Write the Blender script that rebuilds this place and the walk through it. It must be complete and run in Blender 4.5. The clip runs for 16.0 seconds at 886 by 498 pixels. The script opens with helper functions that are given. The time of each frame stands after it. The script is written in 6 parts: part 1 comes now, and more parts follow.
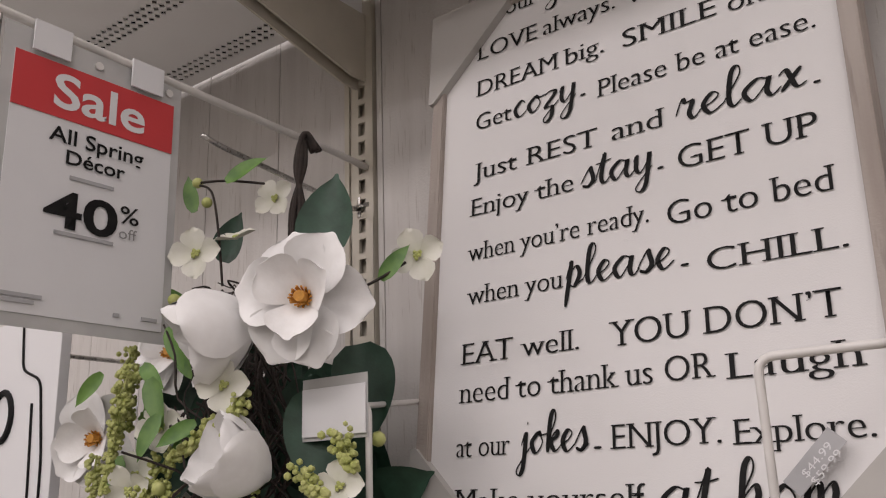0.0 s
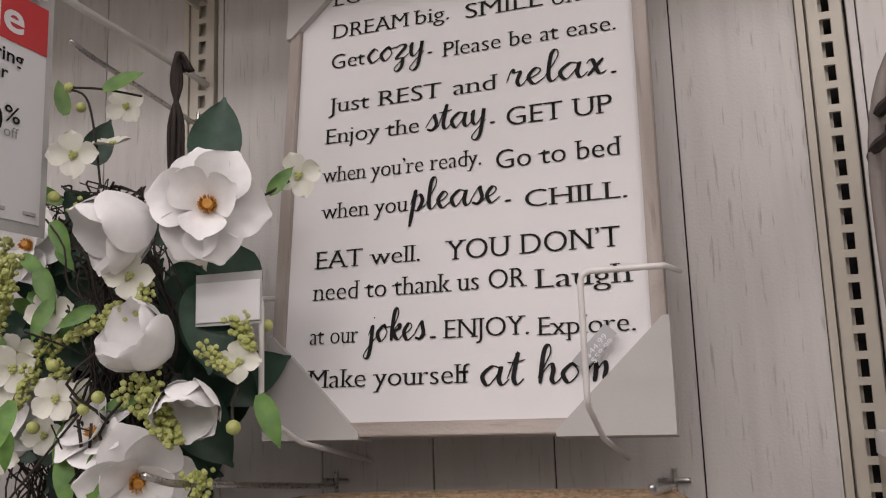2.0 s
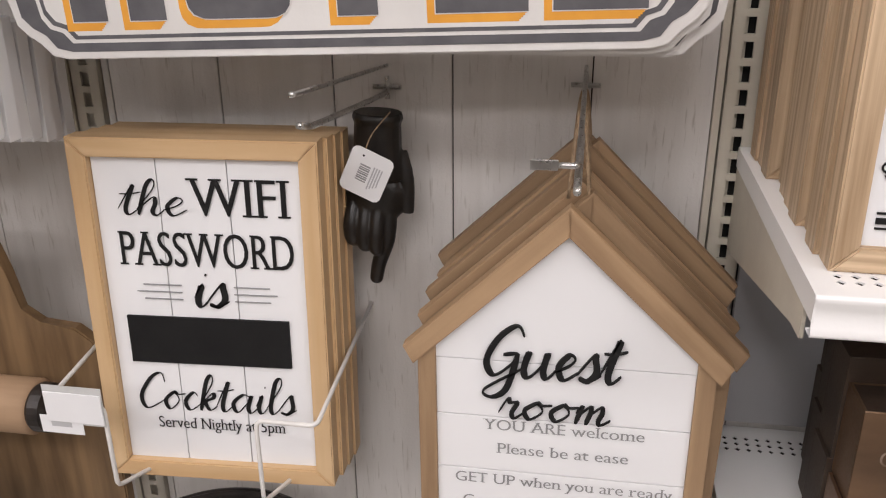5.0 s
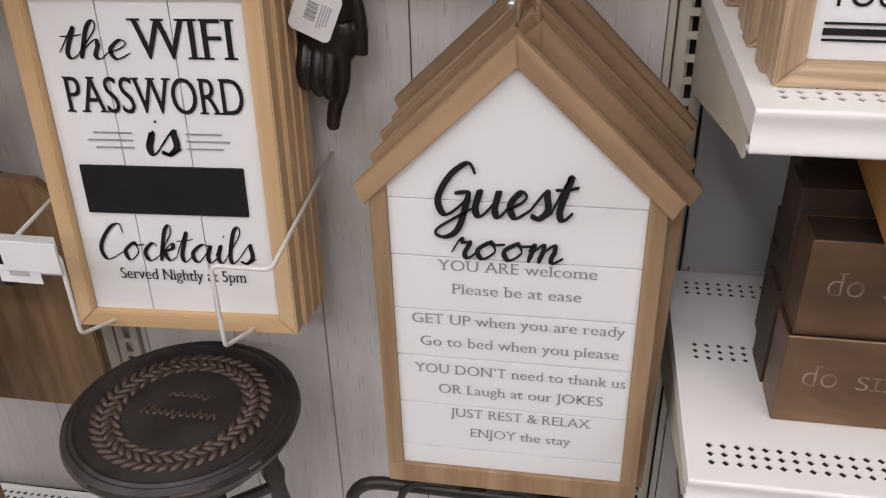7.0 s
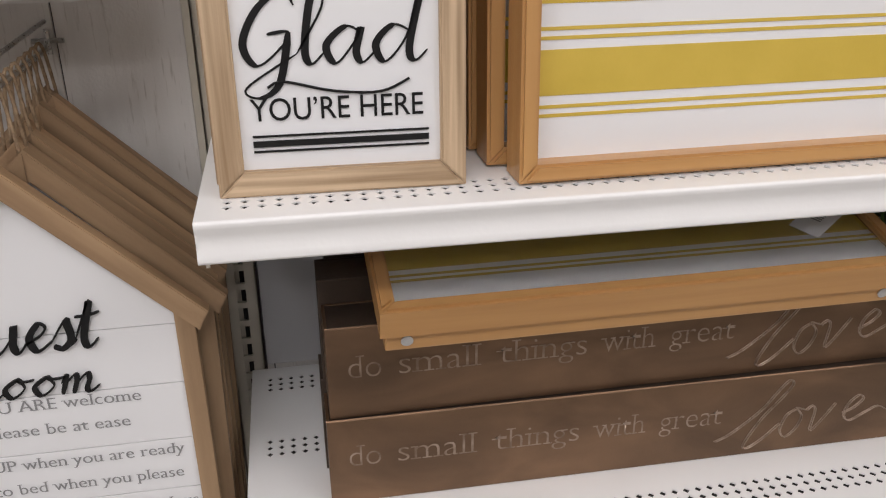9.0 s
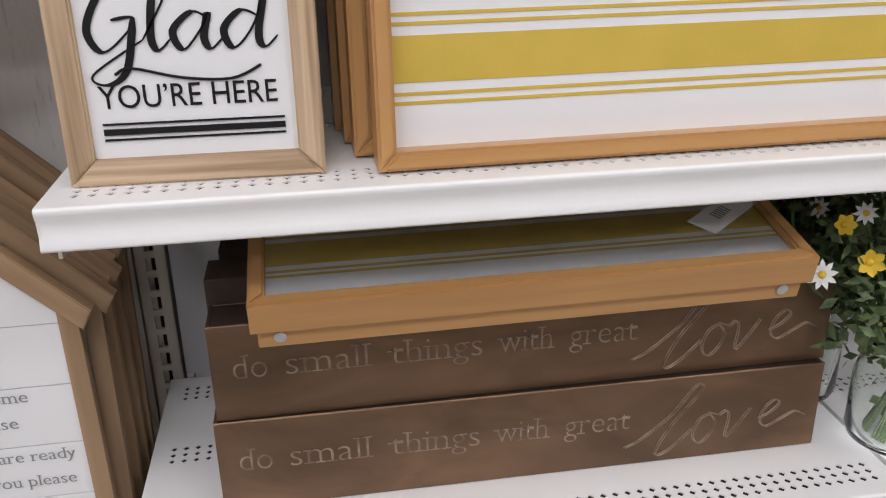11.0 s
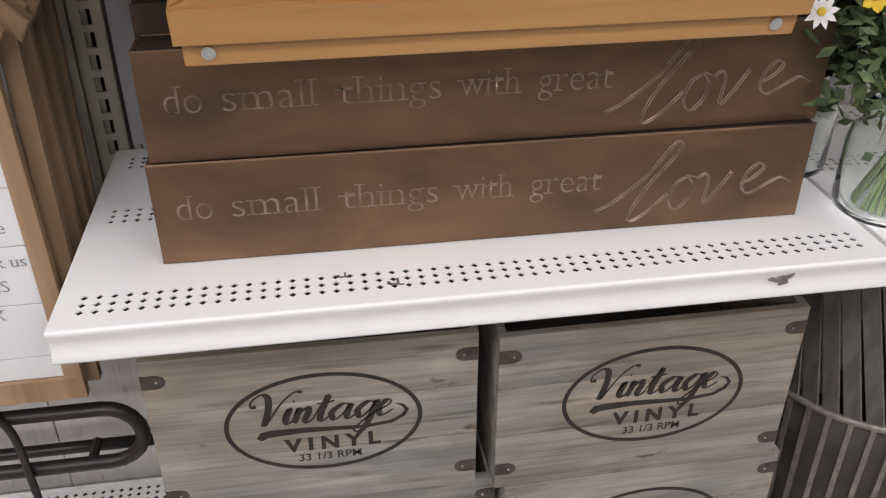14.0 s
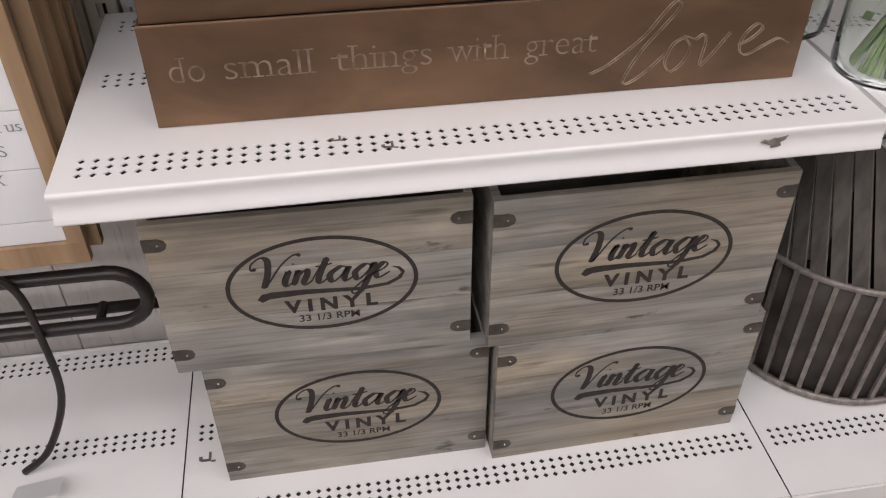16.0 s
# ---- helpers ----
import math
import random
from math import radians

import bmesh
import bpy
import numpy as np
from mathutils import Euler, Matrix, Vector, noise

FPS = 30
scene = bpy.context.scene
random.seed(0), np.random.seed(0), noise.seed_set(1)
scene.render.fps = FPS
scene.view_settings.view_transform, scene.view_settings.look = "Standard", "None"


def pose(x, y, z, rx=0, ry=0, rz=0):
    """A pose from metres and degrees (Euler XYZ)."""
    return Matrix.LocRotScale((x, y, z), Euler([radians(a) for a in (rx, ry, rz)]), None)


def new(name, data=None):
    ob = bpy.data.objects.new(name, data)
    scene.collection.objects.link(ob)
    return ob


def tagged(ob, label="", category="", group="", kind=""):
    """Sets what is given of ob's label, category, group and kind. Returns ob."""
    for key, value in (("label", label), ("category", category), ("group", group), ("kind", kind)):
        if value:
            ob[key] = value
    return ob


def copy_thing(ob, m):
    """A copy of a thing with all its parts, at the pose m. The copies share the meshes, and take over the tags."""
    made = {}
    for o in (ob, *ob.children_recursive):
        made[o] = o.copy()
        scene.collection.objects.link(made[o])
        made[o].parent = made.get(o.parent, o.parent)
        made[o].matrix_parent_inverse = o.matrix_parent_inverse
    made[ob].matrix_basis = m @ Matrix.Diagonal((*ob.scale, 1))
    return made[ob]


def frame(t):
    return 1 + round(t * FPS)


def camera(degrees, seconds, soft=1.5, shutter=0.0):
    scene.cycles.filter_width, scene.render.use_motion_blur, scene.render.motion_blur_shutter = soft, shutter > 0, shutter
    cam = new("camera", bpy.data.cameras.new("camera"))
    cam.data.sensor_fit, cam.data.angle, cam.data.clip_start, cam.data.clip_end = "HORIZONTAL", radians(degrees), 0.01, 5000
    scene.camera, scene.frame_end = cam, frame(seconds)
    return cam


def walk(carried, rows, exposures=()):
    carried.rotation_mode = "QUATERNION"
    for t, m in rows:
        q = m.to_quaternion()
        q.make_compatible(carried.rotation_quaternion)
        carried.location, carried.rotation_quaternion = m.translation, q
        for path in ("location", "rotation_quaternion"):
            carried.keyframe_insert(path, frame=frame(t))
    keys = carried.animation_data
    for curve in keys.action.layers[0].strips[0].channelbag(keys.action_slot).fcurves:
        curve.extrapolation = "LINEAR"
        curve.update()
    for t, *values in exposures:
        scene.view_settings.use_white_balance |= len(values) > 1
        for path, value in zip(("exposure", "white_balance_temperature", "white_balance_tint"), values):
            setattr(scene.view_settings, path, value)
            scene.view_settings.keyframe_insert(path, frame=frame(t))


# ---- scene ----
cam = camera(54.39, 16.0, soft=1.15)
ROWS = [
    (0, 0.6808, -0.7455, 1.4613, 105.638, 1.912, 37.559),
    (0.5, 0.7514, -0.8292, 1.4506, 103.624, 1.419, 30.415),
    (1, 0.7363, -0.8766, 1.4482, 101.985, 1.446, 24.79),
    (1.5, 0.6799, -0.9173, 1.4564, 101.39, 1.99, 20.903),
    (2, 0.6417, -0.947, 1.4346, 99.419, 1.901, 18.559),
    (2.5, 0.6236, -0.9559, 1.426, 94.739, 1.98, 15.473),
    (3, 0.6074, -0.9628, 1.405, 87.59, 1.664, 14.316),
    (3.5, 0.6047, -0.9497, 1.3739, 80.19, 1.072, 12.643),
    (4, 0.5998, -0.9455, 1.3476, 74.315, 0.875, 11.92),
    (4.5, 0.5928, -0.9556, 1.3198, 70.68, 0.646, 10.757),
    (5, 0.6019, -0.9549, 1.2999, 67.171, 0.44, 9.649),
    (5.2, 0.602, -0.9555, 1.2925, 66.11, 0.53, 9.62),
    (7.3, 0.672, -0.954, 1.2505, 59.15, 1.22, 9.25),
    (7.5, 0.6889, -0.9496, 1.2528, 58.951, 1.251, 5.751),
    (8, 0.7446, -0.9527, 1.2613, 61.351, -0.005, -2.704),
    (8.5, 0.7964, -0.9591, 1.269, 63.502, -0.361, -7.372),
    (9, 0.841, -0.9626, 1.2712, 65.416, 0.277, -10.178),
    (9.2, 0.858, -0.9655, 1.2705, 65.95, 0.5, -10.5),
    (11.3, 0.9665, -0.9865, 1.2195, 67.66, 0.93, -9.02),
    (11.5, 0.9693, -0.9885, 1.2094, 67.372, 0.788, -9.002),
    (12, 0.9764, -0.9899, 1.1946, 64.188, -0.115, -9.518),
    (12.5, 0.9862, -0.9865, 1.1735, 62.554, -0.756, -9.849),
    (13, 0.9934, -0.9824, 1.1401, 61.532, -0.506, -9.513),
    (13.5, 0.9964, -0.9784, 1.1132, 60.596, -0.164, -9.158),
    (14, 0.9969, -0.9742, 1.0992, 58.926, 0.011, -9.009),
    (14.5, 0.9956, -0.9759, 1.0896, 54.494, 0.239, -9.19),
    (15, 0.9942, -0.9777, 1.0878, 51.402, 0.377, -9.079),
    (15.5, 0.9946, -0.9833, 1.0875, 50.799, 0.293, -8.688),
    (16, 1.0004, -0.9886, 1.0953, 50.646, 0.151, -9.067),
]
walk(cam, [(t, pose(x, y, z, rx, ry, rz)) for t, x, y, z, rx, ry, rz in ROWS],
     exposures=((0.0, -1.25, 6330, 9), (1.5, -1.26, 6260, 9), (2.5, -1.18, 6300, 9), (3.0, -1.12, 6290, 9), (3.5, -0.77, 6330, 9), (4.5, -0.66, 6240, 7), (5.0, -0.67, 6200, 6), (7.5, -0.95, 6080, 5), (9.0, -1.01, 6090, 4), (11.5, -0.95, 5860, 4), (12.5, -0.62, 5870, 4), (14.5, -0.83, 6050, 6), (16.0, -0.92, 6120, 7)))

# ---- light ----
world = bpy.data.worlds.new("store_air")
scene.world = world
world.use_nodes = True
world.node_tree.nodes["Background"].inputs[0].default_value = (1.0, 0.93, 0.86, 1)
world.node_tree.nodes["Background"].inputs[1].default_value = 0.06


def lamp(x, y, z, sx, sy, watts, colour=(1.0, 0.895, 0.885)):
    data = bpy.data.lights.new("ceiling_lamp", "AREA")
    data.shape, data.size, data.size_y, data.energy, data.color = "RECTANGLE", sx, sy, watts, colour
    ob = new("ceiling_lamp", data)
    ob.matrix_world = pose(x, y, z)
    return ob


for lx in (-2.4, 0.4, 3.2):
    lamp(lx, -1.3, 3.72, 1.8, 0.7, 34)
    lamp(lx, -3.2, 3.72, 1.8, 0.7, 100)
    lamp(lx, -5.2, 3.72, 1.8, 0.7, 90)


# ---- materials ----
def mat(name, a, b=None, rough=0.5, metal=0.0, scale=(20, 20, 20), bump=0.05, lo=0.35, hi=0.65, rand=0.0, fine=300.0,
        spec=0.5, coat=0.0, dist=0.0, bumpdist=0.002, lean=None):
    m = bpy.data.materials.new(name)
    m.use_nodes = True
    n, l = m.node_tree.nodes, m.node_tree.links
    bs = n["Principled BSDF"]
    bs.inputs["Roughness"].default_value, bs.inputs["Metallic"].default_value = rough, metal
    bs.inputs["Specular IOR Level"].default_value, bs.inputs["Coat Weight"].default_value = spec, coat
    b = b or tuple(c * 0.85 for c in a)
    tc, mp, no = n.new("ShaderNodeTexCoord"), n.new("ShaderNodeMapping"), n.new("ShaderNodeTexNoise")
    mp.inputs["Scale"].default_value = scale
    if lean is not None:
        mp.vector_type = "TEXTURE"
        mp.inputs["Scale"].default_value = tuple(1 / c for c in scale)
        mp.inputs["Rotation"].default_value = (0, math.radians(lean), 0)
    no.inputs["Scale"].default_value, no.inputs["Detail"].default_value, no.inputs["Distortion"].default_value = 1.0, 6.0, dist
    info = n.new("ShaderNodeObjectInfo")
    add = n.new("ShaderNodeVectorMath")
    add.operation = "MULTIPLY_ADD"
    add.inputs[1].default_value = (7.3, 5.1, 9.7)
    comb = n.new("ShaderNodeCombineXYZ")
    for i in range(3):
        l.new(info.outputs["Random"], comb.inputs[i])
    l.new(comb.outputs[0], add.inputs[0])
    l.new(tc.outputs["Object"], add.inputs[2])
    l.new(add.outputs[0] if rand else tc.outputs["Object"], mp.inputs["Vector"])
    l.new(mp.outputs[0], no.inputs["Vector"])
    ramp = n.new("ShaderNodeValToRGB")
    ramp.color_ramp.elements[0].position, ramp.color_ramp.elements[1].position = lo, hi
    ramp.color_ramp.elements[0].color, ramp.color_ramp.elements[1].color = (*b, 1), (*a, 1)
    l.new(no.outputs["Fac"], ramp.inputs["Fac"])
    hsv = n.new("ShaderNodeHueSaturation")
    l.new(ramp.outputs["Color"], hsv.inputs["Color"])
    rng = n.new("ShaderNodeMapRange")
    rng.inputs["To Min"].default_value, rng.inputs["To Max"].default_value = 1 - rand, 1 + rand
    l.new(info.outputs["Random"], rng.inputs["Value"])
    l.new(rng.outputs["Result"], hsv.inputs["Value"])
    l.new(hsv.outputs["Color"], bs.inputs["Base Color"])
    fn = n.new("ShaderNodeTexNoise")
    fn.inputs["Scale"].default_value, fn.inputs["Detail"].default_value = fine, 3.0
    l.new(tc.outputs["Object"], fn.inputs["Vector"])
    rr = n.new("ShaderNodeMapRange")
    rr.inputs["To Min"].default_value, rr.inputs["To Max"].default_value = max(0.02, rough - 0.08), min(1, rough + 0.1)
    l.new(fn.outputs["Fac"], rr.inputs["Value"])
    l.new(rr.outputs["Result"], bs.inputs["Roughness"])
    mix = n.new("ShaderNodeMath")
    l.new(no.outputs["Fac"], mix.inputs[0])
    l.new(fn.outputs["Fac"], mix.inputs[1])
    bp = n.new("ShaderNodeBump")
    bp.inputs["Strength"].default_value, bp.inputs["Distance"].default_value = bump, bumpdist
    l.new(mix.outputs[0], bp.inputs["Height"])
    l.new(bp.outputs[0], bs.inputs["Normal"])
    return m


def streaked(name, base, dark, streak, scale, amount=0.57, rough=0.6, rand=0.05, thin=2.3):
    """Whitewashed boards: base grain with sparse dark streaks along the board."""
    m = mat(name, base, dark, rough=rough, scale=scale, bump=0.25, lo=0.3, hi=0.62, rand=rand)
    n, l = m.node_tree.nodes, m.node_tree.links
    hsv = [x for x in n if x.type == "HUE_SAT"][0]
    bs = n["Principled BSDF"]
    mp = [x for x in n if x.type == "MAPPING"][0]
    mp2, no, ramp, mx = n.new("ShaderNodeMapping"), n.new("ShaderNodeTexNoise"), n.new("ShaderNodeValToRGB"), n.new("ShaderNodeMix")
    mp2.inputs["Scale"].default_value = tuple(c * thin for c in scale)
    l.new(mp.inputs["Vector"].links[0].from_socket, mp2.inputs["Vector"])
    l.new(mp2.outputs[0], no.inputs["Vector"])
    no.inputs["Scale"].default_value, no.inputs["Detail"].default_value = 1.0, 8.0
    ramp.color_ramp.elements[0].position, ramp.color_ramp.elements[1].position = amount, amount + 0.13
    ramp.color_ramp.elements[0].color, ramp.color_ramp.elements[1].color = (0, 0, 0, 1), (0.7, 0.7, 0.7, 1)
    l.new(no.outputs["Fac"], ramp.inputs["Fac"])
    mx.data_type = "RGBA"
    l.new(ramp.outputs["Color"], mx.inputs[0])
    l.new(hsv.outputs["Color"], mx.inputs[6])
    mx.inputs[7].default_value = (*streak, 1)
    l.new(mx.outputs[2], bs.inputs["Base Color"])
    return m


def glass(name, rough=0.02, tint=(1, 1, 1), ior=1.45):
    m = bpy.data.materials.new(name)
    m.use_nodes = True
    bs = m.node_tree.nodes["Principled BSDF"]
    bs.inputs["Base Color"].default_value = (*tint, 1)
    bs.inputs["Transmission Weight"].default_value, bs.inputs["Roughness"].default_value, bs.inputs["IOR"].default_value = 1.0, rough, ior
    return m


PLANK = streaked("whitewashed_plank", (0.675, 0.650, 0.622), (0.615, 0.588, 0.560), (0.40, 0.365, 0.325), (60, 60, 5.0), 0.605, rand=0.06, thin=4.6)
UPRIGHT = mat("almond_steel", (0.60, 0.56, 0.47), (0.55, 0.51, 0.43), rough=0.4, bump=0.03)
# near black for plank joints and for sheets that stand in for shade
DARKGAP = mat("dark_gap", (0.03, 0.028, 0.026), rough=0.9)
SHELFW = mat("white_enamelled_steel", (0.86, 0.855, 0.845), (0.82, 0.81, 0.80), rough=0.32, scale=(6, 6, 6), bump=0.04)
FLOORM = mat("vinyl_floor", (0.45, 0.43, 0.40), (0.38, 0.36, 0.33), rough=0.35, scale=(3, 3, 3))
CEILM = mat("ceiling_tile", (0.72, 0.71, 0.69), rough=0.9)
WALLM = mat("store_wall", (0.55, 0.53, 0.50), rough=0.8)
CANVAS = mat("white_printed_canvas", (0.80, 0.79, 0.785), (0.77, 0.76, 0.755), rough=0.75, scale=(4, 4, 4), bump=0.12, fine=900)
BLACKINK = mat("black_ink", (0.010, 0.0095, 0.010), (0.014, 0.014, 0.014), rough=0.7, spec=0.2)
GREYINK = mat("grey_ink", (0.24, 0.24, 0.245), (0.29, 0.29, 0.29), rough=0.6)
WHITEWOOD = streaked("whitewashed_frame", (0.46, 0.41, 0.37), (0.35, 0.30, 0.265), (0.22, 0.185, 0.16), (60, 60, 5), 0.58)
WHITEWOODH = streaked("whitewashed_rail", (0.46, 0.41, 0.37), (0.35, 0.30, 0.265), (0.22, 0.185, 0.16), (5, 60, 60), 0.58)
CARD = mat("grey_cardboard", (0.50, 0.485, 0.46), (0.46, 0.445, 0.42), rough=0.8, scale=(5, 5, 5), bump=0.06)
WIREW = mat("white_coated_wire", (0.74, 0.72, 0.69), rough=0.35, bump=0.02)
CHROME = mat("zinc_wire", (0.55, 0.54, 0.52), (0.42, 0.41, 0.40), rough=0.28, metal=1.0, scale=(60, 60, 60), bump=0.03)
SIGNW = mat("distressed_white_paint", (0.70, 0.685, 0.665), (0.62, 0.60, 0.58), rough=0.55, scale=(9, 9, 9), bump=0.1)
SIGNG = mat("charcoal_paint", (0.085, 0.083, 0.092), (0.115, 0.112, 0.12), rough=0.5, scale=(40, 40, 40), bump=0.05)
SIGNO = mat("amber_paint", (0.78, 0.37, 0.045), (0.70, 0.32, 0.04), rough=0.5, scale=(30, 30, 30))
SIGNL = mat("pale_grey_paint", (0.46, 0.46, 0.47), rough=0.55)
JUTE = mat("jute_rope", (0.37, 0.265, 0.165), (0.22, 0.15, 0.09), rough=0.9, scale=(200, 200, 200), bump=0.6)
PINE = mat("pine_frame", (0.66, 0.475, 0.275), (0.54, 0.35, 0.175), rough=0.5, scale=(45, 45, 3), bump=0.08, lo=0.3, hi=0.7, rand=0.06)
PINEH = mat("pine_rail", (0.66, 0.475, 0.275), (0.54, 0.35, 0.175), rough=0.5, scale=(3, 45, 45), bump=0.08, lo=0.3, hi=0.7, rand=0.06)
BROWNWOOD = mat("walnut_stained_wood", (0.38, 0.255, 0.145), (0.225, 0.14, 0.076), rough=0.6, scale=(55, 55, 4), bump=0.14, lo=0.3, hi=0.7, rand=0.20)
ROOFL = mat("walnut_stained_gable", (0.38, 0.255, 0.145), (0.225, 0.14, 0.076), rough=0.6, scale=(48, 48, 4), bump=0.14, lo=0.3, hi=0.7, rand=0.24, lean=46)
ROOFR = mat("walnut_stained_gable", (0.38, 0.255, 0.145), (0.225, 0.14, 0.076), rough=0.6, scale=(48, 48, 4), bump=0.14, lo=0.3, hi=0.7, rand=0.24, lean=-46)
OAK = mat("pale_oak_frame", (0.56, 0.42, 0.275), (0.27, 0.18, 0.10), rough=0.55, scale=(130, 130, 4), bump=0.12, lo=0.3, hi=0.62, rand=0.14)
OAKH = mat("pale_oak_rail", (0.56, 0.42, 0.275), (0.27, 0.18, 0.10), rough=0.55, scale=(4, 130, 130), bump=0.12, lo=0.3, hi=0.62, rand=0.14)
BAMBOO = mat("bamboo_wood", (0.52, 0.29, 0.105), (0.44, 0.23, 0.08), rough=0.38, scale=(4, 90, 90), bump=0.04, lo=0.3, hi=0.7, coat=0.2)
BAMBOOV = mat("bamboo_upright", (0.52, 0.29, 0.105), (0.44, 0.23, 0.08), rough=0.38, scale=(90, 90, 4), bump=0.04, lo=0.3, hi=0.7, coat=0.2)
WHITEP = mat("white_panel", (0.80, 0.80, 0.81), (0.78, 0.78, 0.79), rough=0.5, scale=(3, 3, 3), bump=0.02)
YELLOW = mat("mustard_print", (0.62, 0.45, 0.07), (0.58, 0.42, 0.06), rough=0.5)
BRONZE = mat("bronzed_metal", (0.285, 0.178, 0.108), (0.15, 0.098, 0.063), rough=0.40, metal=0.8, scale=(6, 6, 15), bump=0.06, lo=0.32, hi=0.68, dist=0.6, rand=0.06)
# darker copy of the bronze, with shade and dim reflections in its colour
BRONZESHADE = mat("bronzed_shade", (0.085, 0.062, 0.047), (0.06, 0.044, 0.034), rough=0.55, metal=0.55)
ETCH = mat("etched_bright_metal", (0.46, 0.36, 0.285), (0.23, 0.165, 0.12), rough=0.3, metal=0.8, scale=(60, 60, 60))
CRATE = streaked("weathered_crate_wood", (0.325, 0.306, 0.278), (0.19, 0.181, 0.168), (0.10, 0.09, 0.08), (3.2, 34, 34), 0.60, rough=0.75, rand=0.16)

# broad warm and grey patches and fine dark grain lines over the crate boards
n, l = CRATE.node_tree.nodes, CRATE.node_tree.links
out = [x for x in n if x.type == "MIX"][0].outputs[2]
src = [x for x in n if x.type == "MAPPING"][0].inputs["Vector"].links[0].from_socket
for sc, lo_, hi_, tint in (((2.2, 8, 8), 0.44, 0.66, (1.16, 1.04, 0.86)), ((3.0, 7, 7), 0.44, 0.66, (0.80, 0.83, 0.85)), ((5, 130, 130), 0.52, 0.68, (0.76, 0.73, 0.70)), ((9, 300, 300), 0.48, 0.6, (0.86, 0.855, 0.85)), ((7, 16, 16), 0.48, 0.66, (1.36, 1.35, 1.33)), ((16, 40, 40), 0.68, 0.74, (0.42, 0.36, 0.3))):
    mp, no, rp, mx = n.new("ShaderNodeMapping"), n.new("ShaderNodeTexNoise"), n.new("ShaderNodeValToRGB"), n.new("ShaderNodeMix")
    mp.inputs["Scale"].default_value, mp.inputs["Location"].default_value = sc, (sc[0] * 3, 1.7, 0.4)
    l.new(src, mp.inputs["Vector"])
    l.new(mp.outputs[0], no.inputs["Vector"])
    no.inputs["Scale"].default_value, no.inputs["Detail"].default_value = 1.0, 5.0
    rp.color_ramp.elements[0].position, rp.color_ramp.elements[1].position = lo_, hi_
    l.new(no.outputs["Fac"], rp.inputs["Fac"])
    mx.data_type, mx.blend_type = "RGBA", "MULTIPLY"
    l.new(rp.outputs["Color"], mx.inputs[0])
    l.new(out, mx.inputs[6])
    mx.inputs[7].default_value = (*tint, 1)
    out = mx.outputs[2]
l.new(out, n["Principled BSDF"].inputs["Base Color"])
CRATEIN = mat("crate_inside", (0.13, 0.10, 0.08), rough=0.9)
STAMP = mat("burnt_stamp", (0.022, 0.018, 0.016), (0.038, 0.03, 0.026), rough=0.85, scale=(90, 90, 90))
TIN = mat("dark_tin", (0.14, 0.12, 0.105), (0.09, 0.08, 0.07), rough=0.5, metal=0.7, scale=(60, 60, 60))
CASTBLACK = mat("black_cast_resin", (0.010, 0.0095, 0.009), (0.016, 0.013, 0.011), rough=0.33, scale=(50, 50, 50), bump=0.12)
BLACKM = mat("black_iron", (0.022, 0.020, 0.019), (0.035, 0.026, 0.022), rough=0.38, metal=0.3, scale=(40, 40, 40), bump=0.08)
RUBBED = mat("rubbed_black_wood", (0.035, 0.03, 0.028), (0.018, 0.016, 0.015), rough=0.42, scale=(30, 30, 30), bump=0.1)
RUBEDGE = mat("worn_copper_edge", (0.10, 0.068, 0.05), (0.05, 0.035, 0.03), rough=0.5, scale=(70, 70, 70), bump=0.1)
PETAL = mat("white_silk_petal", (0.86, 0.855, 0.845), (0.80, 0.79, 0.775), rough=0.7, scale=(60, 60, 60), bump=0.08)
CREAM = mat("cream_petal", (0.74, 0.73, 0.66), (0.66, 0.66, 0.55), rough=0.7, scale=(60, 60, 60))
LEAFD = mat("dark_silk_leaf", (0.022, 0.062, 0.036), (0.012, 0.036, 0.02), rough=0.5, scale=(50, 50, 50), bump=0.1, rand=0.2)
LEAFL = mat("light_silk_leaf", (0.14, 0.27, 0.05), (0.07, 0.16, 0.03), rough=0.5, scale=(60, 60, 60), rand=0.2)
LEAFM = mat("mixed_green_foliage", (0.165, 0.215, 0.085), (0.05, 0.085, 0.032), rough=0.55, scale=(80, 80, 80))
BERRY = mat("pale_green_berry", (0.50, 0.52, 0.20), (0.36, 0.40, 0.11), rough=0.5, scale=(90, 90, 90))
TWIG = mat("dark_twig", (0.022, 0.017, 0.014), (0.035, 0.025, 0.02), rough=0.85, scale=(90, 90, 90))
STAMEN = mat("orange_stamen", (0.62, 0.30, 0.05), (0.45, 0.2, 0.03), rough=0.7, scale=(300, 300, 300))
YPETAL = mat("yellow_petal", (0.80, 0.60, 0.05), (0.72, 0.47, 0.03), rough=0.6, scale=(80, 80, 80))
RED = mat("red_print", (0.60, 0.055, 0.06), (0.57, 0.05, 0.055), rough=0.4)
PAPER = mat("white_sign_paper", (0.76, 0.76, 0.77), (0.74, 0.74, 0.75), rough=0.5)
CLEAR = mat("frosted_plastic", (0.55, 0.55, 0.54), rough=0.2, spec=0.6)
KRAFT = mat("kraft_paper", (0.42, 0.28, 0.17), (0.36, 0.235, 0.14), rough=0.7, scale=(8, 60, 60))
DWOOD = mat("dark_stained_board", (0.22, 0.138, 0.068), (0.12, 0.072, 0.034), rough=0.5, scale=(50, 50, 5), bump=0.1)
DRIFT = streaked("grey_driftwood", (0.30, 0.265, 0.24), (0.19, 0.165, 0.15), (0.09, 0.075, 0.065), (70, 70, 6), 0.58)
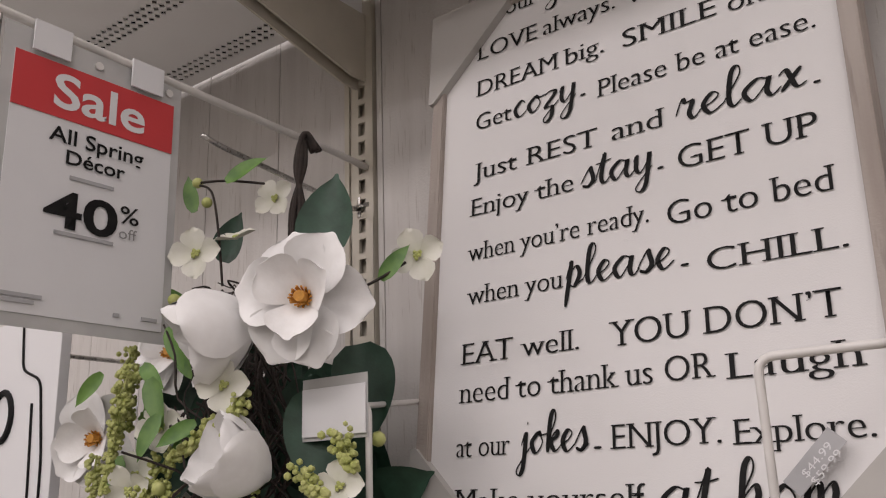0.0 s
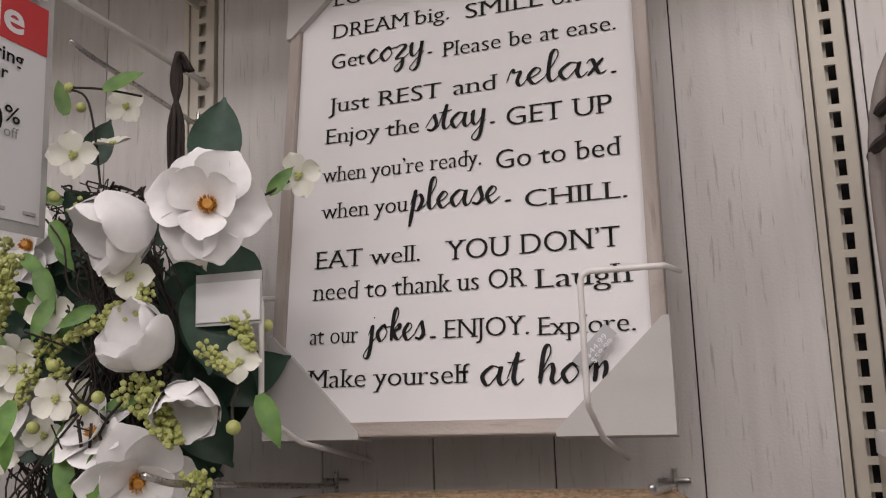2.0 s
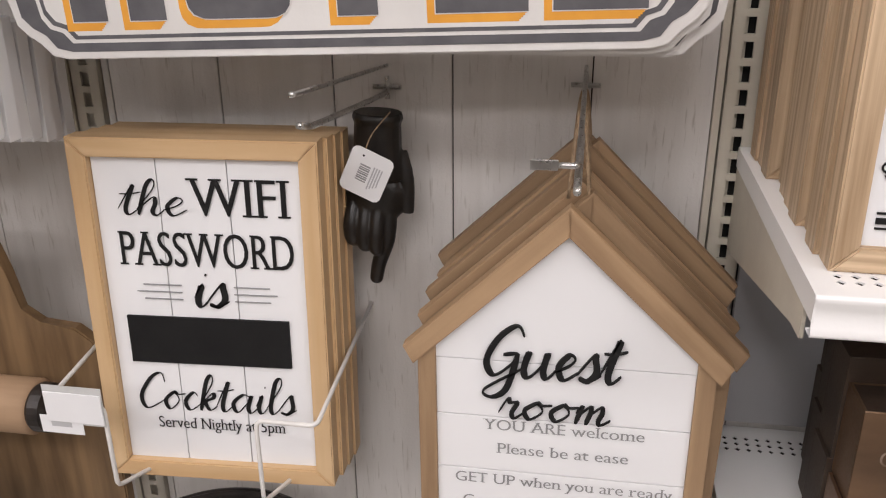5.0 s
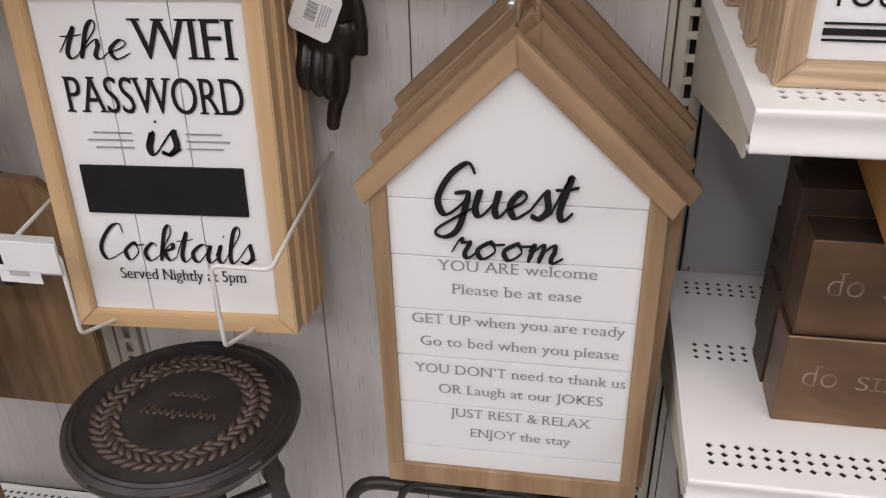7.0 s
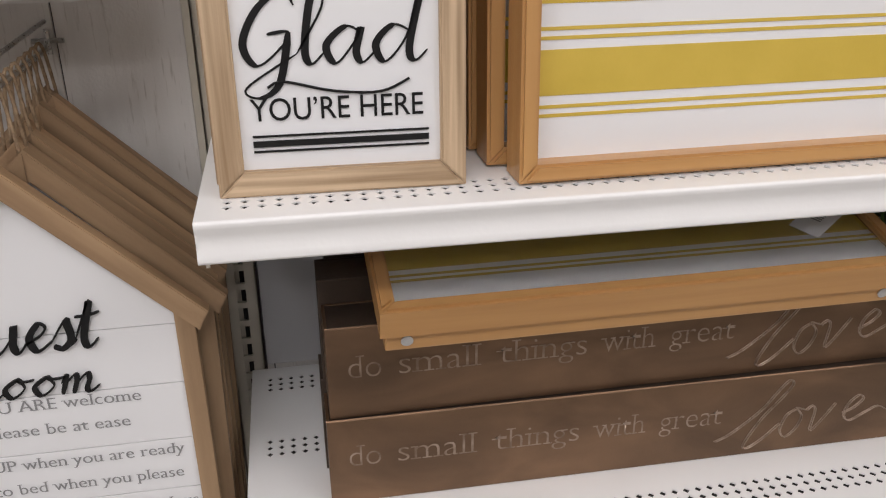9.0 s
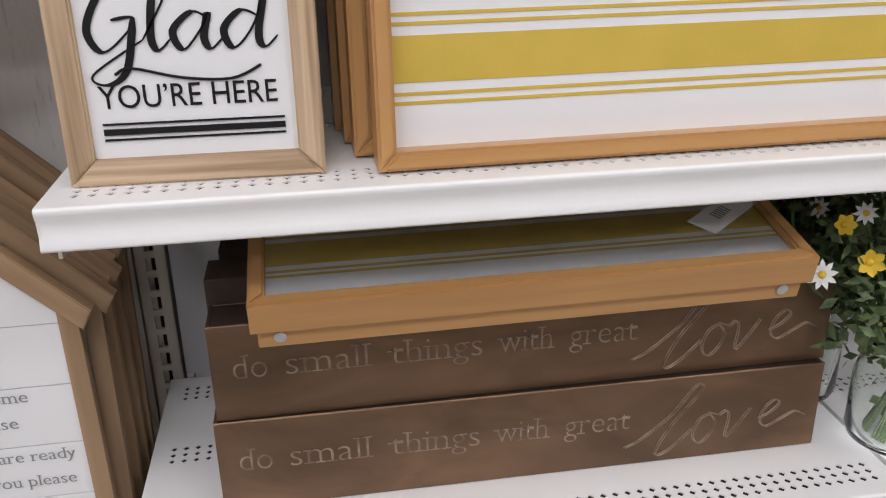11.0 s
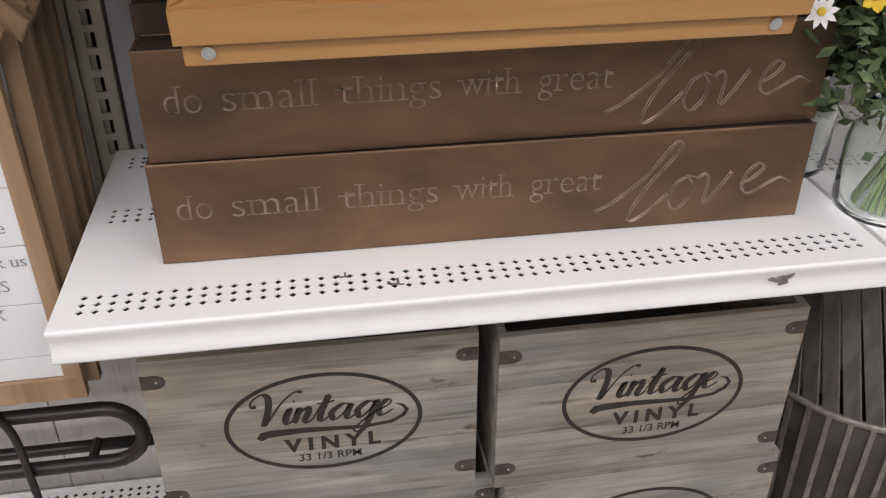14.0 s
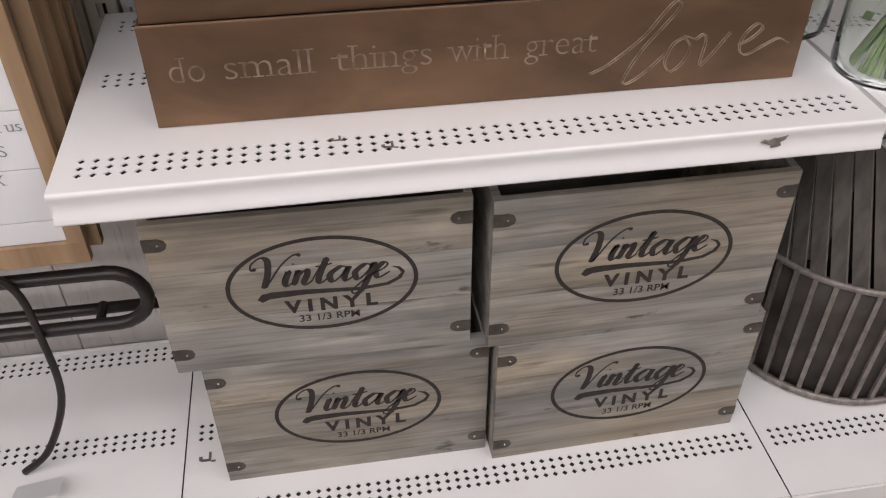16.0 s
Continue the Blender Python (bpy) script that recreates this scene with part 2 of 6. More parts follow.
SLATD = mat("dark_metal_slat", (0.075, 0.064, 0.055), (0.045, 0.038, 0.033), rough=0.55, metal=0.4, scale=(30, 30, 30), bump=0.1)
RIB = mat("worn_grey_rib", (0.30, 0.27, 0.245), (0.19, 0.17, 0.155), rough=0.5, metal=0.5, scale=(120, 120, 60), bump=0.1)
SLATG = mat("grey_metal_slat", (0.17, 0.158, 0.145), (0.10, 0.093, 0.086), rough=0.45, metal=0.5, scale=(60, 60, 20), bump=0.08)
STUD = mat("bright_steel_stud", (0.62, 0.62, 0.61), (0.5, 0.5, 0.5), rough=0.35, metal=0.6, scale=(90, 90, 90))
GLASS = glass("jar_glass", 0.01, (0.97, 1.0, 0.98))
PANE = glass("tray_pane", 0.02)


# ---- building tools ----
def thing(name, m, label, category, group="", kind=""):
    ob = new(name)
    ob.empty_display_size = 0.05
    ob.matrix_world = m
    return tagged(ob, label, category, group, kind)


def part(name, bm, material, parent=None, label="", smooth=False):
    me = bpy.data.meshes.new(name)
    bmesh.ops.recalc_face_normals(bm, faces=bm.faces)
    if smooth:
        for f in bm.faces:
            f.smooth = True
    bm.to_mesh(me)
    bm.free()
    me.materials.append(material)
    ob = new(name, me)
    ob.parent = parent
    if label:
        ob["label"] = label
    return ob


def box(x0, x1, y0, y1, z0, z1, bevel=0.0, bm=None):
    own = bmesh.new()
    bmesh.ops.create_cube(own, size=1)
    bmesh.ops.transform(own, matrix=Matrix.LocRotScale(((x0 + x1) / 2, (y0 + y1) / 2, (z0 + z1) / 2), None, (x1 - x0, y1 - y0, z1 - z0)), verts=own.verts)
    if bevel:
        bmesh.ops.bevel(own, geom=own.edges[:], offset=bevel, segments=2, affect="EDGES", profile=0.6)
    if bm is None:
        return own
    me = bpy.data.meshes.new("tmp")
    own.to_mesh(me)
    bm.from_mesh(me)
    bpy.data.meshes.remove(me)
    own.free()
    return bm


def mitred(ob, w, h, f, y0, y1, upright, level, bevel=0.0012, label=""):
    """Four frame strips with mitred corners round an opening; origin at the bottom middle."""
    g = 0.00025
    for s in (-1, 1):
        pts = [(s * w, g), (s * (w - f), f + g), (s * (w - f), h - f - g), (s * w, h - g)]
        part("frame_side", prism(pts, y0, y1, bevel=bevel), upright, ob, label)
    for a, b in ((0.0, f), (h, h - f)):
        pts = [(-w + g, a), (w - g, a), (w - f - g, b), (-w + f + g, b)]
        part("frame_rail", prism(pts, y0, y1, bevel=bevel), level, ob, label)


def prism(pts, y0, y1, bm=None, bevel=0.0):
    """A flat outline in x, z given as pairs, made thick from y0 (front) to y1."""
    bm = bm or bmesh.new()
    a = [bm.verts.new((x, y0, z)) for x, z in pts]
    b = [bm.verts.new((x, y1, z)) for x, z in pts]
    n = len(pts)
    front = bm.faces.new(a)
    bm.faces.new(b[::-1])
    for i in range(n):
        bm.faces.new((a[i], b[i], b[(i + 1) % n], a[(i + 1) % n]))
    if bevel:
        bmesh.ops.bevel(bm, geom=list(front.edges), offset=bevel, segments=2, affect="EDGES")
    return bm


def bend(pts, r=0.012, n=5):
    """Rounds the corners of a path."""
    pts = [Vector(p) for p in pts]
    out = [pts[0]]
    for a, b, c in zip(pts, pts[1:], pts[2:]):
        u, w = (a - b), (c - b)
        k = min(r, u.length * 0.45, w.length * 0.45)
        p, q = b + u.normalized() * k, b + w.normalized() * k
        for i in range(n + 1):
            s = i / n
            out.append(p * (1 - s) ** 2 + b * 2 * s * (1 - s) + q * s * s)
    out.append(pts[-1])
    return out


def tube(pts, r, seg=8, bm=None, closed=False, taper=None):
    bm = bm or bmesh.new()
    pts = [Vector(p) for p in pts]
    rings, up = [], None
    n = len(pts)
    for i, p in enumerate(pts):
        a, b = (pts[i - 1], pts[(i + 1) % n]) if closed else (pts[max(0, i - 1)], pts[min(n - 1, i + 1)])
        d = (b - a).normalized()
        if up is None:
            up = d.orthogonal().normalized()
        up = (up - d * up.dot(d)).normalized()
        side = d.cross(up)
        rr = r * (1 if taper is None else 1 + (taper - 1) * i / max(1, n - 1))
        rings.append([bm.verts.new(p + (up * math.cos(k * 2 * math.pi / seg) + side * math.sin(k * 2 * math.pi / seg)) * rr) for k in range(seg)])
    for i in range(n if closed else n - 1):
        A, B = rings[i], rings[(i + 1) % n]
        for k in range(seg):
            bm.faces.new((A[k], A[(k + 1) % seg], B[(k + 1) % seg], B[k]))
    if not closed:
        bm.faces.new(rings[0][::-1])
        bm.faces.new(rings[-1])
    return bm


def lathe(profile, seg=40, cx=0.0, cy=0.0, bm=None):
    bm = bm or bmesh.new()
    rings = [[bm.verts.new((cx + r * math.cos(k * 2 * math.pi / seg), cy + r * math.sin(k * 2 * math.pi / seg), z)) for k in range(seg)] for r, z in profile]
    for A, B in zip(rings, rings[1:]):
        for k in range(seg):
            bm.faces.new((A[k], A[(k + 1) % seg], B[(k + 1) % seg], B[k]))
    bm.faces.new(rings[0][::-1])
    bm.faces.new(rings[-1])
    return bm


def ball(r, at, bm=None, sub=1, scale=(1, 1, 1)):
    bm = bm or bmesh.new()
    bmesh.ops.create_icosphere(bm, subdivisions=sub, radius=r, matrix=Matrix.LocRotScale(at, None, scale))
    return bm


# ---- lettering ----
def print_mesh(s, heavy=0.0, shear=0.0, spacing=1.0):
    cu = bpy.data.curves.new("print", "FONT")
    cu.body, cu.size, cu.offset, cu.shear, cu.space_character, cu.resolution_u = s, 1.0, heavy, shear, spacing, 4
    ob = bpy.data.objects.new("print", cu)
    scene.collection.objects.link(ob)
    bpy.context.view_layer.update()
    me = bpy.data.meshes.new_from_object(ob.evaluated_get(bpy.context.evaluated_depsgraph_get()))
    bpy.data.objects.remove(ob)
    return me


CAP = max(v.co.y for v in print_mesh("H").vertices)


def add_serifs(bm, out=0.092, th=0.036):
    """Small feet on the flat ends of the stems."""
    ends = []
    for e in bm.edges:
        if len(e.link_faces) != 1:
            continue
        a, b = e.verts[0].co, e.verts[1].co
        if abs(a.y - b.y) > 1e-4 or not 0.03 < abs(a.x - b.x):
            continue
        c = e.link_faces[0].calc_center_median()
        ends.append((min(a.x, b.x), max(a.x, b.x), a.y, 1 if c.y > a.y else -1))
    marks = (0.0, CAP)
    for x0, x1, y, d in ends:
        flat = min(abs(y - q) for q in marks) < 0.02
        if x1 - x0 > 0.16:
            if not flat:
                continue
            spans = ((x0 - out, x0 + 0.05),) if d > 0 else ((x0 - out * 0.6, x0 + 0.05),)
        else:
            spans = ((x0 - out, x1 + out * (1.0 if flat else 0.3)),)
        for p, q in spans:
            v = [bm.verts.new((xx, yy, 0.00006)) for xx, yy in ((p, y), (q, y), (q, y + d * th), (p, y + d * th))]
            bm.faces.new(v)


def lettering(s, x0, x1, z, cap, y, material, parent, heavy=0.0, shear=0.0, m=None, serif=False, broad=True):
    """Printed words from x0 to x1 on the baseline z, capitals cap high, facing -y at y."""
    me = print_mesh(s, heavy - 0.011 if serif and broad else heavy, shear)
    xs = [v.co.x for v in me.vertices]
    k = (x1 - x0) / (max(xs) - min(xs))
    lo, h = min(xs), cap / CAP
    bm = bmesh.new()
    bm.from_mesh(me)
    bpy.data.meshes.remove(me)
    if serif:
        thin = bm.faces[:]
        add_serifs(bm)
        # broad upright strokes beside fine level ones
        for i, d in enumerate((-0.017, 0.017) if broad else ()):
            r = bmesh.ops.duplicate(bm, geom=thin)
            bmesh.ops.translate(bm, vec=(d, 0, 0.00012 * (i + 1)), verts=[v for v in r["geom"] if isinstance(v, bmesh.types.BMVert)])
    for v in bm.verts:
        v.co = Vector((x0 + (v.co.x - lo) * k, y - v.co.z, z + v.co.y * h))
    if m:
        bmesh.ops.transform(bm, matrix=m, verts=bm.verts)
    return part("lettering", bm, material, parent)


# a running script: strokes of each letter in x-heights, and its advance
SCRIPT = {
    "a": (1.3, ".95,.85 .55,1 .1,.5 .4,0 .85,.6 .97,.97 .9,.3 1.1,0 1.4,.3"),
    "c": (0.85, ".7,.8 .45,1 .1,.5 .4,0 .9,.35"),
    "d": (1.4, ".95,.85 .5,1 .1,.5 .4,0 .9,.7 1.15,2 1,.4 1.2,0 1.5,.3"),
    "e": (0.9, "0,.3 .5,.55 .7,.85 .45,1 .15,.5 .45,0 .95,.35"),
    "g": (1.0, ".9,.85 .5,1 .1,.5 .4,0 .8,.6 .95,1 .8,-.6 .5,-1 .25,-.7 1.05,.3"),
    "h": (1.05, "0,.3 .5,1.5 .42,2 .2,1.6 .12,0|.12,.4 .55,1 .7,.7 .65,.2 .85,0 1.1,.3"),
    "i": (0.55, "0,.4 .2,1 .15,.3 .35,0 .6,.3|.3,1.42 .33,1.52"),
    "j": (0.6, "0,.4 .25,1 .2,-.6 -.05,-1 -.2,-.7 .6,.3|.33,1.42 .36,1.52"),
    "k": (0.9, "0,.3 .5,1.5 .42,2 .2,1.6 .12,0|.12,.4 .6,1 .68,.75 .3,.5 .6,.05 .95,.3"),
    "l": (0.65, "0,.3 .55,1.5 .48,2 .25,1.7 .2,.4 .4,0 .7,.3"),
    "m": (1.35, "0,.6 .15,1 .1,0|.1,.4 .45,1 .55,.7 .5,0|.5,.4 .87,1 1,.7 .95,.2 1.1,0 1.4,.3"),
    "n": (1.0, "0,.6 .15,1 .1,0|.1,.4 .5,1 .65,.7 .6,.2 .8,0 1.05,.3"),
    "o": (1.05, ".5,1 .1,.5 .4,0 .8,.5 .5,1 .7,.85 1.1,.9"),
    "p": (0.98, "0,.4 .25,1.3 .05,-1|.1,.5 .5,1 .75,.6 .5,0 .2,.1|.5,0 1,.3"),
    "r": (0.9, "0,.3 .2,1.1 .35,.9 .62,.9 .52,.3 .7,0 .95,.3"),
    "s": (0.85, "0,.25 .45,1.05 .55,.9 .7,.35 .4,0 .12,.12 .5,.03 .9,.3"),
    "t": (0.75, "0,.3 .42,1.7 .3,.4 .5,0 .8,.3|-.05,1.15 .4,1.17 .8,1.28"),
    "u": (1.25, "0,.7 .15,1 .1,.3 .35,0 .75,.5 .87,1 .85,.3 1.05,0 1.3,.3"),
    "v": (0.9, "0,.8 .15,1 .3,0 .75,1 1,.9"),
    "x": (0.9, "0,.8 .25,1 .6,.1 .95,.2|.75,1 .1,0"),
    "y": (0.95, "0,.7 .15,1 .15,.3 .4,.05 .75,.6 .82,1 .7,-.6 .4,-1 .2,-.7 1,.3"),
    "z": (0.9, "0,.8 .3,1 .65,.85 .1,.05 .5,0 .5,-.6 .2,-.9 .08,-.6 .9,.3"),
    "G": (1.5, "1.35,1.6 1,2 .4,1.5 .1,.6 .5,0 1.1,.5 1.25,.9 .7,.85|1.25,.9 1.1,-.5 .6,-.9 .25,-.6 1.5,.3"),
    "C": (1.3, "1.25,1.5 1,2 .5,1.7 .1,.7 .5,0 1.35,.5"),
    "T": (1.0, ".6,1.9 .5,.4 .7,0 1,.3|-.1,1.6 .3,1.95 .8,1.85 1.5,2"),
    "V": (1.35, "-.15,1.35 -.42,1.3 -.45,1.7 -.1,2.05 .3,1.85 .5,1 .55,0 1.05,1.4 1.55,2.05 1.95,2.0"),
    "W": (1.75, "0,1.7 .3,2 .4,0 .9,1.7 1.1,0 1.6,1.9 1.9,1.8"),
}


def smooth_line(pts, n=7):
    pts = [Vector(p) for p in pts]
    out = []
    for i in range(len(pts) - 1):
        a, b, c, d = pts[max(0, i - 1)], pts[i], pts[i + 1], pts[min(len(pts) - 1, i + 2)]
        for k in range(n):
            s = k / n
            out.append(0.5 * (2 * b + (c - a) * s + (2 * a - 5 * b + 4 * c - d) * s * s + (3 * b - a - 3 * c + d) * s ** 3))
    out.append(pts[-1])
    return out


def script(word, x0, x1, z, xh, y, material, parent, heavy=0.2, lean=0.2, m=None, depth=0.0, name="lettering"):
    """A word in running script from x0 to x1 on the baseline z; heavy: the width of a down stroke in x-heights; depth: raised letters."""
    lines, at = [], 0.0
    for ch in word:
        if ch == " ":
            at += 0.7
            continue
        adv, strokes = SCRIPT[ch]
        for st in strokes.split("|"):
            p = [tuple(float(q) for q in c.split(",")) for c in st.split()]
            lines.append(smooth_line([(at + a + lean * b, b, 0) for a, b in p]))
        at += adv
    lo, hi = min(p.x for l in lines for p in l), max(p.x for l in lines for p in l)
    k = (x1 - x0) / (hi - lo)
    bm = bmesh.new()
    for j, l in enumerate(lines):
        l = [Vector((x0 + (p.x - lo) * k, z + p.y * xh)) for p in l]
        L, R = [], []
        for i, p in enumerate(l):
            d = (l[min(i + 1, len(l) - 1)] - l[max(i - 1, 0)])
            d = d.normalized() if d.length else Vector((1, 0))
            w = xh * (0.3 * heavy + 0.7 * heavy * max(0.0, -d.y) ** 0.8) / 2
            w *= min(1.0, 0.55 + 0.25 * min(i, len(l) - 1 - i))
            nn = Vector((-d.y, d.x)) * w
            yy = y - 0.00006 * (j % 5)
            L.append(bm.verts.new((p.x + nn.x, yy, p.y + nn.y)))
            R.append(bm.verts.new((p.x - nn.x, yy, p.y - nn.y)))
        for i in range(len(l) - 1):
            bm.faces.new((L[i], R[i], R[i + 1], L[i + 1]))
    if depth:
        r = bmesh.ops.extrude_face_region(bm, geom=bm.faces[:])
        bmesh.ops.translate(bm, vec=(0, depth, 0), verts=[v for v in r["geom"] if isinstance(v, bmesh.types.BMVert)])
    if m:
        bmesh.ops.transform(bm, matrix=m, verts=bm.verts)
    return part(name, bm, material, parent)


# ---- the setting ----
BAY = 0.762
part("floor", box(-3.5, 4.5, -6, 0.4, -0.1, 0), FLOORM)["kind"] = "structure"
part("ceiling", box(-3.5, 4.5, -6, 0.4, 3.8, 3.9), CEILM)["kind"] = "structure"
for nm, b in (("wall_north", (-3.5, 4.5, 0.05, 0.4, 0, 3.8)), ("wall_south", (-3.5, 4.5, -6.2, -6.0, 0, 3.8)),
              ("wall_west", (-3.7, -3.5, -6.2, 0.4, 0, 3.8)), ("wall_east", (4.5, 4.7, -6.2, 0.4, 0, 3.8))):
    part(nm, box(*b), WALLM)["kind"] = "structure"
part("wall_aisle", box(-3.5, 4.5, -2.75, -2.6, 0, 1.9), WALLM)["kind"] = "structure"

for k in range(-2, 4):
    x = k * BAY
    pan = tagged(part(f"wall_panel_{k + 3}", box(x + 0.021, x + 0.734, 0.004, 0.02, 0.14, 2.6), DARKGAP), "whitewashed plank back panel of a shelf bay", "wall", kind="structure")
    cuts = [0.021, 0.031, 0.1705, 0.3095, 0.449, 0.604, 0.734]
    for a, b in zip(cuts, cuts[1:]):
        part("plank", box(x + a + 0.0008, x + b - 0.0008, 0.0, 0.005, 0.15, 2.6, 0.0008), PLANK, pan)


BACKSHEET = mat("grey_painted_steel", (0.50, 0.50, 0.515), (0.46, 0.46, 0.475), rough=0.45, scale=(5, 5, 5), bump=0.03)
tagged(part("back_sheet", box(BAY + 0.022, BAY + 0.733, -0.0035, -0.001, 0.684, 1.012, 0.0006), BACKSHEET), "plain grey painted steel sheet behind the metal boxes", "wall panel", kind="structure")


def slotted_upright(x):
    """A steel post with a column of slots, and its flange."""
    ob = thing("upright", pose(x, 0, 0), "almond steel slotted gondola upright between two bays", "upright", "shelf uprights", "structure")
    part("flange", box(-0.028, -0.020, -0.006, 0.012, 0.1, 2.6, 0.001), UPRIGHT, ob)
    bm = bmesh.new()
    n, p = 96, 0.0254
    z0 = 2.6 - n * p
    xs = (-0.0185, -0.0055, 0.0055, 0.0185)
    for i in range(n):
        z = z0 + i * p
        zs = (z, z + 0.004, z + 0.0214, z + p)
        g = [[bm.verts.new((a, -0.004, c)) for a in xs] for c in zs]
        for r in range(3):
            for c in range(3):
                if (r, c) != (1, 1):
                    bm.faces.new((g[r][c], g[r][c + 1], g[r + 1][c + 1], g[r + 1][c]))
        rim = [g[1][1], g[1][2], g[2][2], g[2][1]]
        back = [bm.verts.new((v.co.x, 0.0, v.co.z)) for v in rim]
        for a in range(4):
            bm.faces.new((rim[a], rim[(a + 1) % 4], back[(a + 1) % 4], back[a]))
    bmesh.ops.remove_doubles(bm, verts=bm.verts, dist=1e-5)
    part("slotted_face", bm, UPRIGHT, ob)
    bm = box(-0.0185, -0.017, -0.004, 0.03, 0.1, 2.6)
    box(0.017, 0.0185, -0.004, 0.03, 0.1, 2.6, bm=bm)
    part("channel", bm, UPRIGHT, ob)
    part("inner_web", box(-0.0165, -0.001, 0.006, 0.0075, 0.1, 2.6), UPRIGHT, ob, "inner steel web seen through the slots")
    # the shade behind the slots is painted as a near-black sheet
    part("hollow", box(-0.016, 0.016, 0.018, 0.02, 0.1, 2.6), DARKGAP, ob, "dark sheet for the shade inside the post")
    return ob


for k in range(-2, 5):
    slotted_upright(k * BAY)


def perforated(x0, x1, y0, y1, z, strips, t=0.0015):
    """A steel sheet with strips of three rows of diamond holes; strips: the y of each strip's first row."""
    bm = bmesh.new()
    px, py, ha = 0.0127, 0.0112, 0.0040
    n = int((x1 - x0 - 0.02) / px)
    xa = (x0 + x1) / 2 - n * px / 2

    def quad(a, b, c, d):
        bm.faces.new([bm.verts.new((p[0], p[1], z)) for p in (a, b, c, d)])
    ys = [y0]
    for s in sorted(strips):
        ys += [s, s + 3 * py]
    ys.append(y1)
    for i in range(0, len(ys), 2):
        quad((x0, ys[i]), (x1, ys[i]), (x1, ys[i + 1]), (x0, ys[i + 1]))
    for s in strips:
        e = s + 3 * py
        quad((x0, s), (xa, s), (xa, e), (x0, e))
        quad((xa + n * px, s), (x1, s), (x1, e), (xa + n * px, e))
        for j in range(3):
            for i in range(n):
                a, b = xa + i * px, s + j * py
                c = [bm.verts.new((a + u * px, b + v * py, z)) for u, v in ((0, 0), (1, 0), (1, 1), (0, 1))]
                mx, my = a + px / 2, b + py / 2
                d = [bm.verts.new((mx + u * ha, my + v * ha, z)) for u, v in ((0, -1), (1, 0), (0, 1), (-1, 0))]
                dd = [bm.verts.new((v.co.x, v.co.y, z - t)) for v in d]
                for q in range(4):
                    w = (q + 1) % 4
                    bm.faces.new((c[q], c[w], d[q]))
                    bm.faces.new((c[w], d[w], d[q]))
                    bm.faces.new((d[q], d[w], dd[w], dd[q]))
    return bm


def bracket(x, depth, top, drop, th=0.003):
    """A tapering steel shelf bracket that hooks into the upright."""
    pts = [(-0.002, top), (-depth, top), (-depth, top - 0.028), (-depth + 0.03, top - 0.03), (-0.03, top - drop), (-0.002, top - drop)]
    bm = bmesh.new()
    a = [bm.verts.new((x, y, z)) for y, z in pts]
    b = [bm.verts.new((x + th, y, z)) for y, z in pts]
    bm.faces.new(a)
    bm.faces.new(b[::-1])
    for i in range(len(pts)):
        j = (i + 1) % len(pts)
        bm.faces.new((a[i], b[i], b[j], a[j]))
    return bm


def shelf(x, z, depth, lip=0.033, label="", drop=0.095):
    ob = thing("shelf", pose(x, 0, z), label or "white steel shelf with perforated top and folded lip", "shelf", "bay shelves")
    x0, x1 = 0.003, BAY - 0.003
    part("deck", perforated(x0, x1, -depth, -0.006, 0, [-depth + 0.018, -depth / 2 - 0.005, -0.06]), SHELFW, ob)
    # folded front: a rounded top edge, a slightly hollow face and a hem
    prof = [(-depth, 0.0), (-depth - 0.0012, -0.0003), (-depth - 0.0022, -0.0012), (-depth - 0.0026, -0.0028), (-depth - 0.002, -0.006), (-depth + 0.0002, -0.011), (-depth + 0.0008, -0.016),
            (-depth + 0.0004, -0.021), (-depth - 0.0008, -0.026), (-depth - 0.0022, -lip + 0.002), (-depth - 0.0018, -lip), (-depth + 0.012, -lip), (-depth + 0.012, -lip + 0.0015)]
    bm = bmesh.new()
    A = [bm.verts.new((x0, y, q)) for y, q in prof]
    B = [bm.verts.new((x1, y, q)) for y, q in prof]
    for i in range(len(prof) - 1):
        bm.faces.new((A[i], A[i + 1], B[i + 1], B[i]))
    part("lip", bm, SHELFW, ob, smooth=True)
    part("side_fold", box(x0, x0 + 0.0015, -depth, -0.006, -0.022, -0.0005), SHELFW, ob)
    part("side_fold", box(x1 - 0.0015, x1, -depth, -0.006, -0.022, -0.0005), SHELFW, ob)
    # added dark sheet so the holes look shaded; high shelves carry it on top
    part("stiffener", box(x0 + 0.004, x1 - 0.004, -depth + 0.016, -0.01, *((0.003, 0.005) if z > 2 else (-0.005, -0.003))), DARKGAP, ob, "added dark sheet that makes the holes look shaded")
    if z < 2:
        part("underside", box(x0 + 0.003, x1 - 0.003, -depth + 0.015, -0.009, -0.0075, -0.0056), SHELFW, ob, "white folded underside")
    for bx in (0.0046, BAY - 0.0086):
        part("bracket", bracket(bx, depth - 0.03, -0.0225, drop), UPRIGHT, ob, "almond steel bracket")
    return ob


shelf(BAY, 1.036, 0.379)
shelf(BAY, 0.679, 0.364)
shelf(BAY, 1.385, 0.34)
shelf(-BAY, 2.075, 0.37, label="white steel shelf high above the hanging flowers")
shelf(0, 2.082, 0.37, label="white steel shelf high above the framed picture")
for bx in (2 * BAY,):
    for bz, bd in ((0.679, 0.364), (1.036, 0.379)):
        shelf(bx, bz, bd)


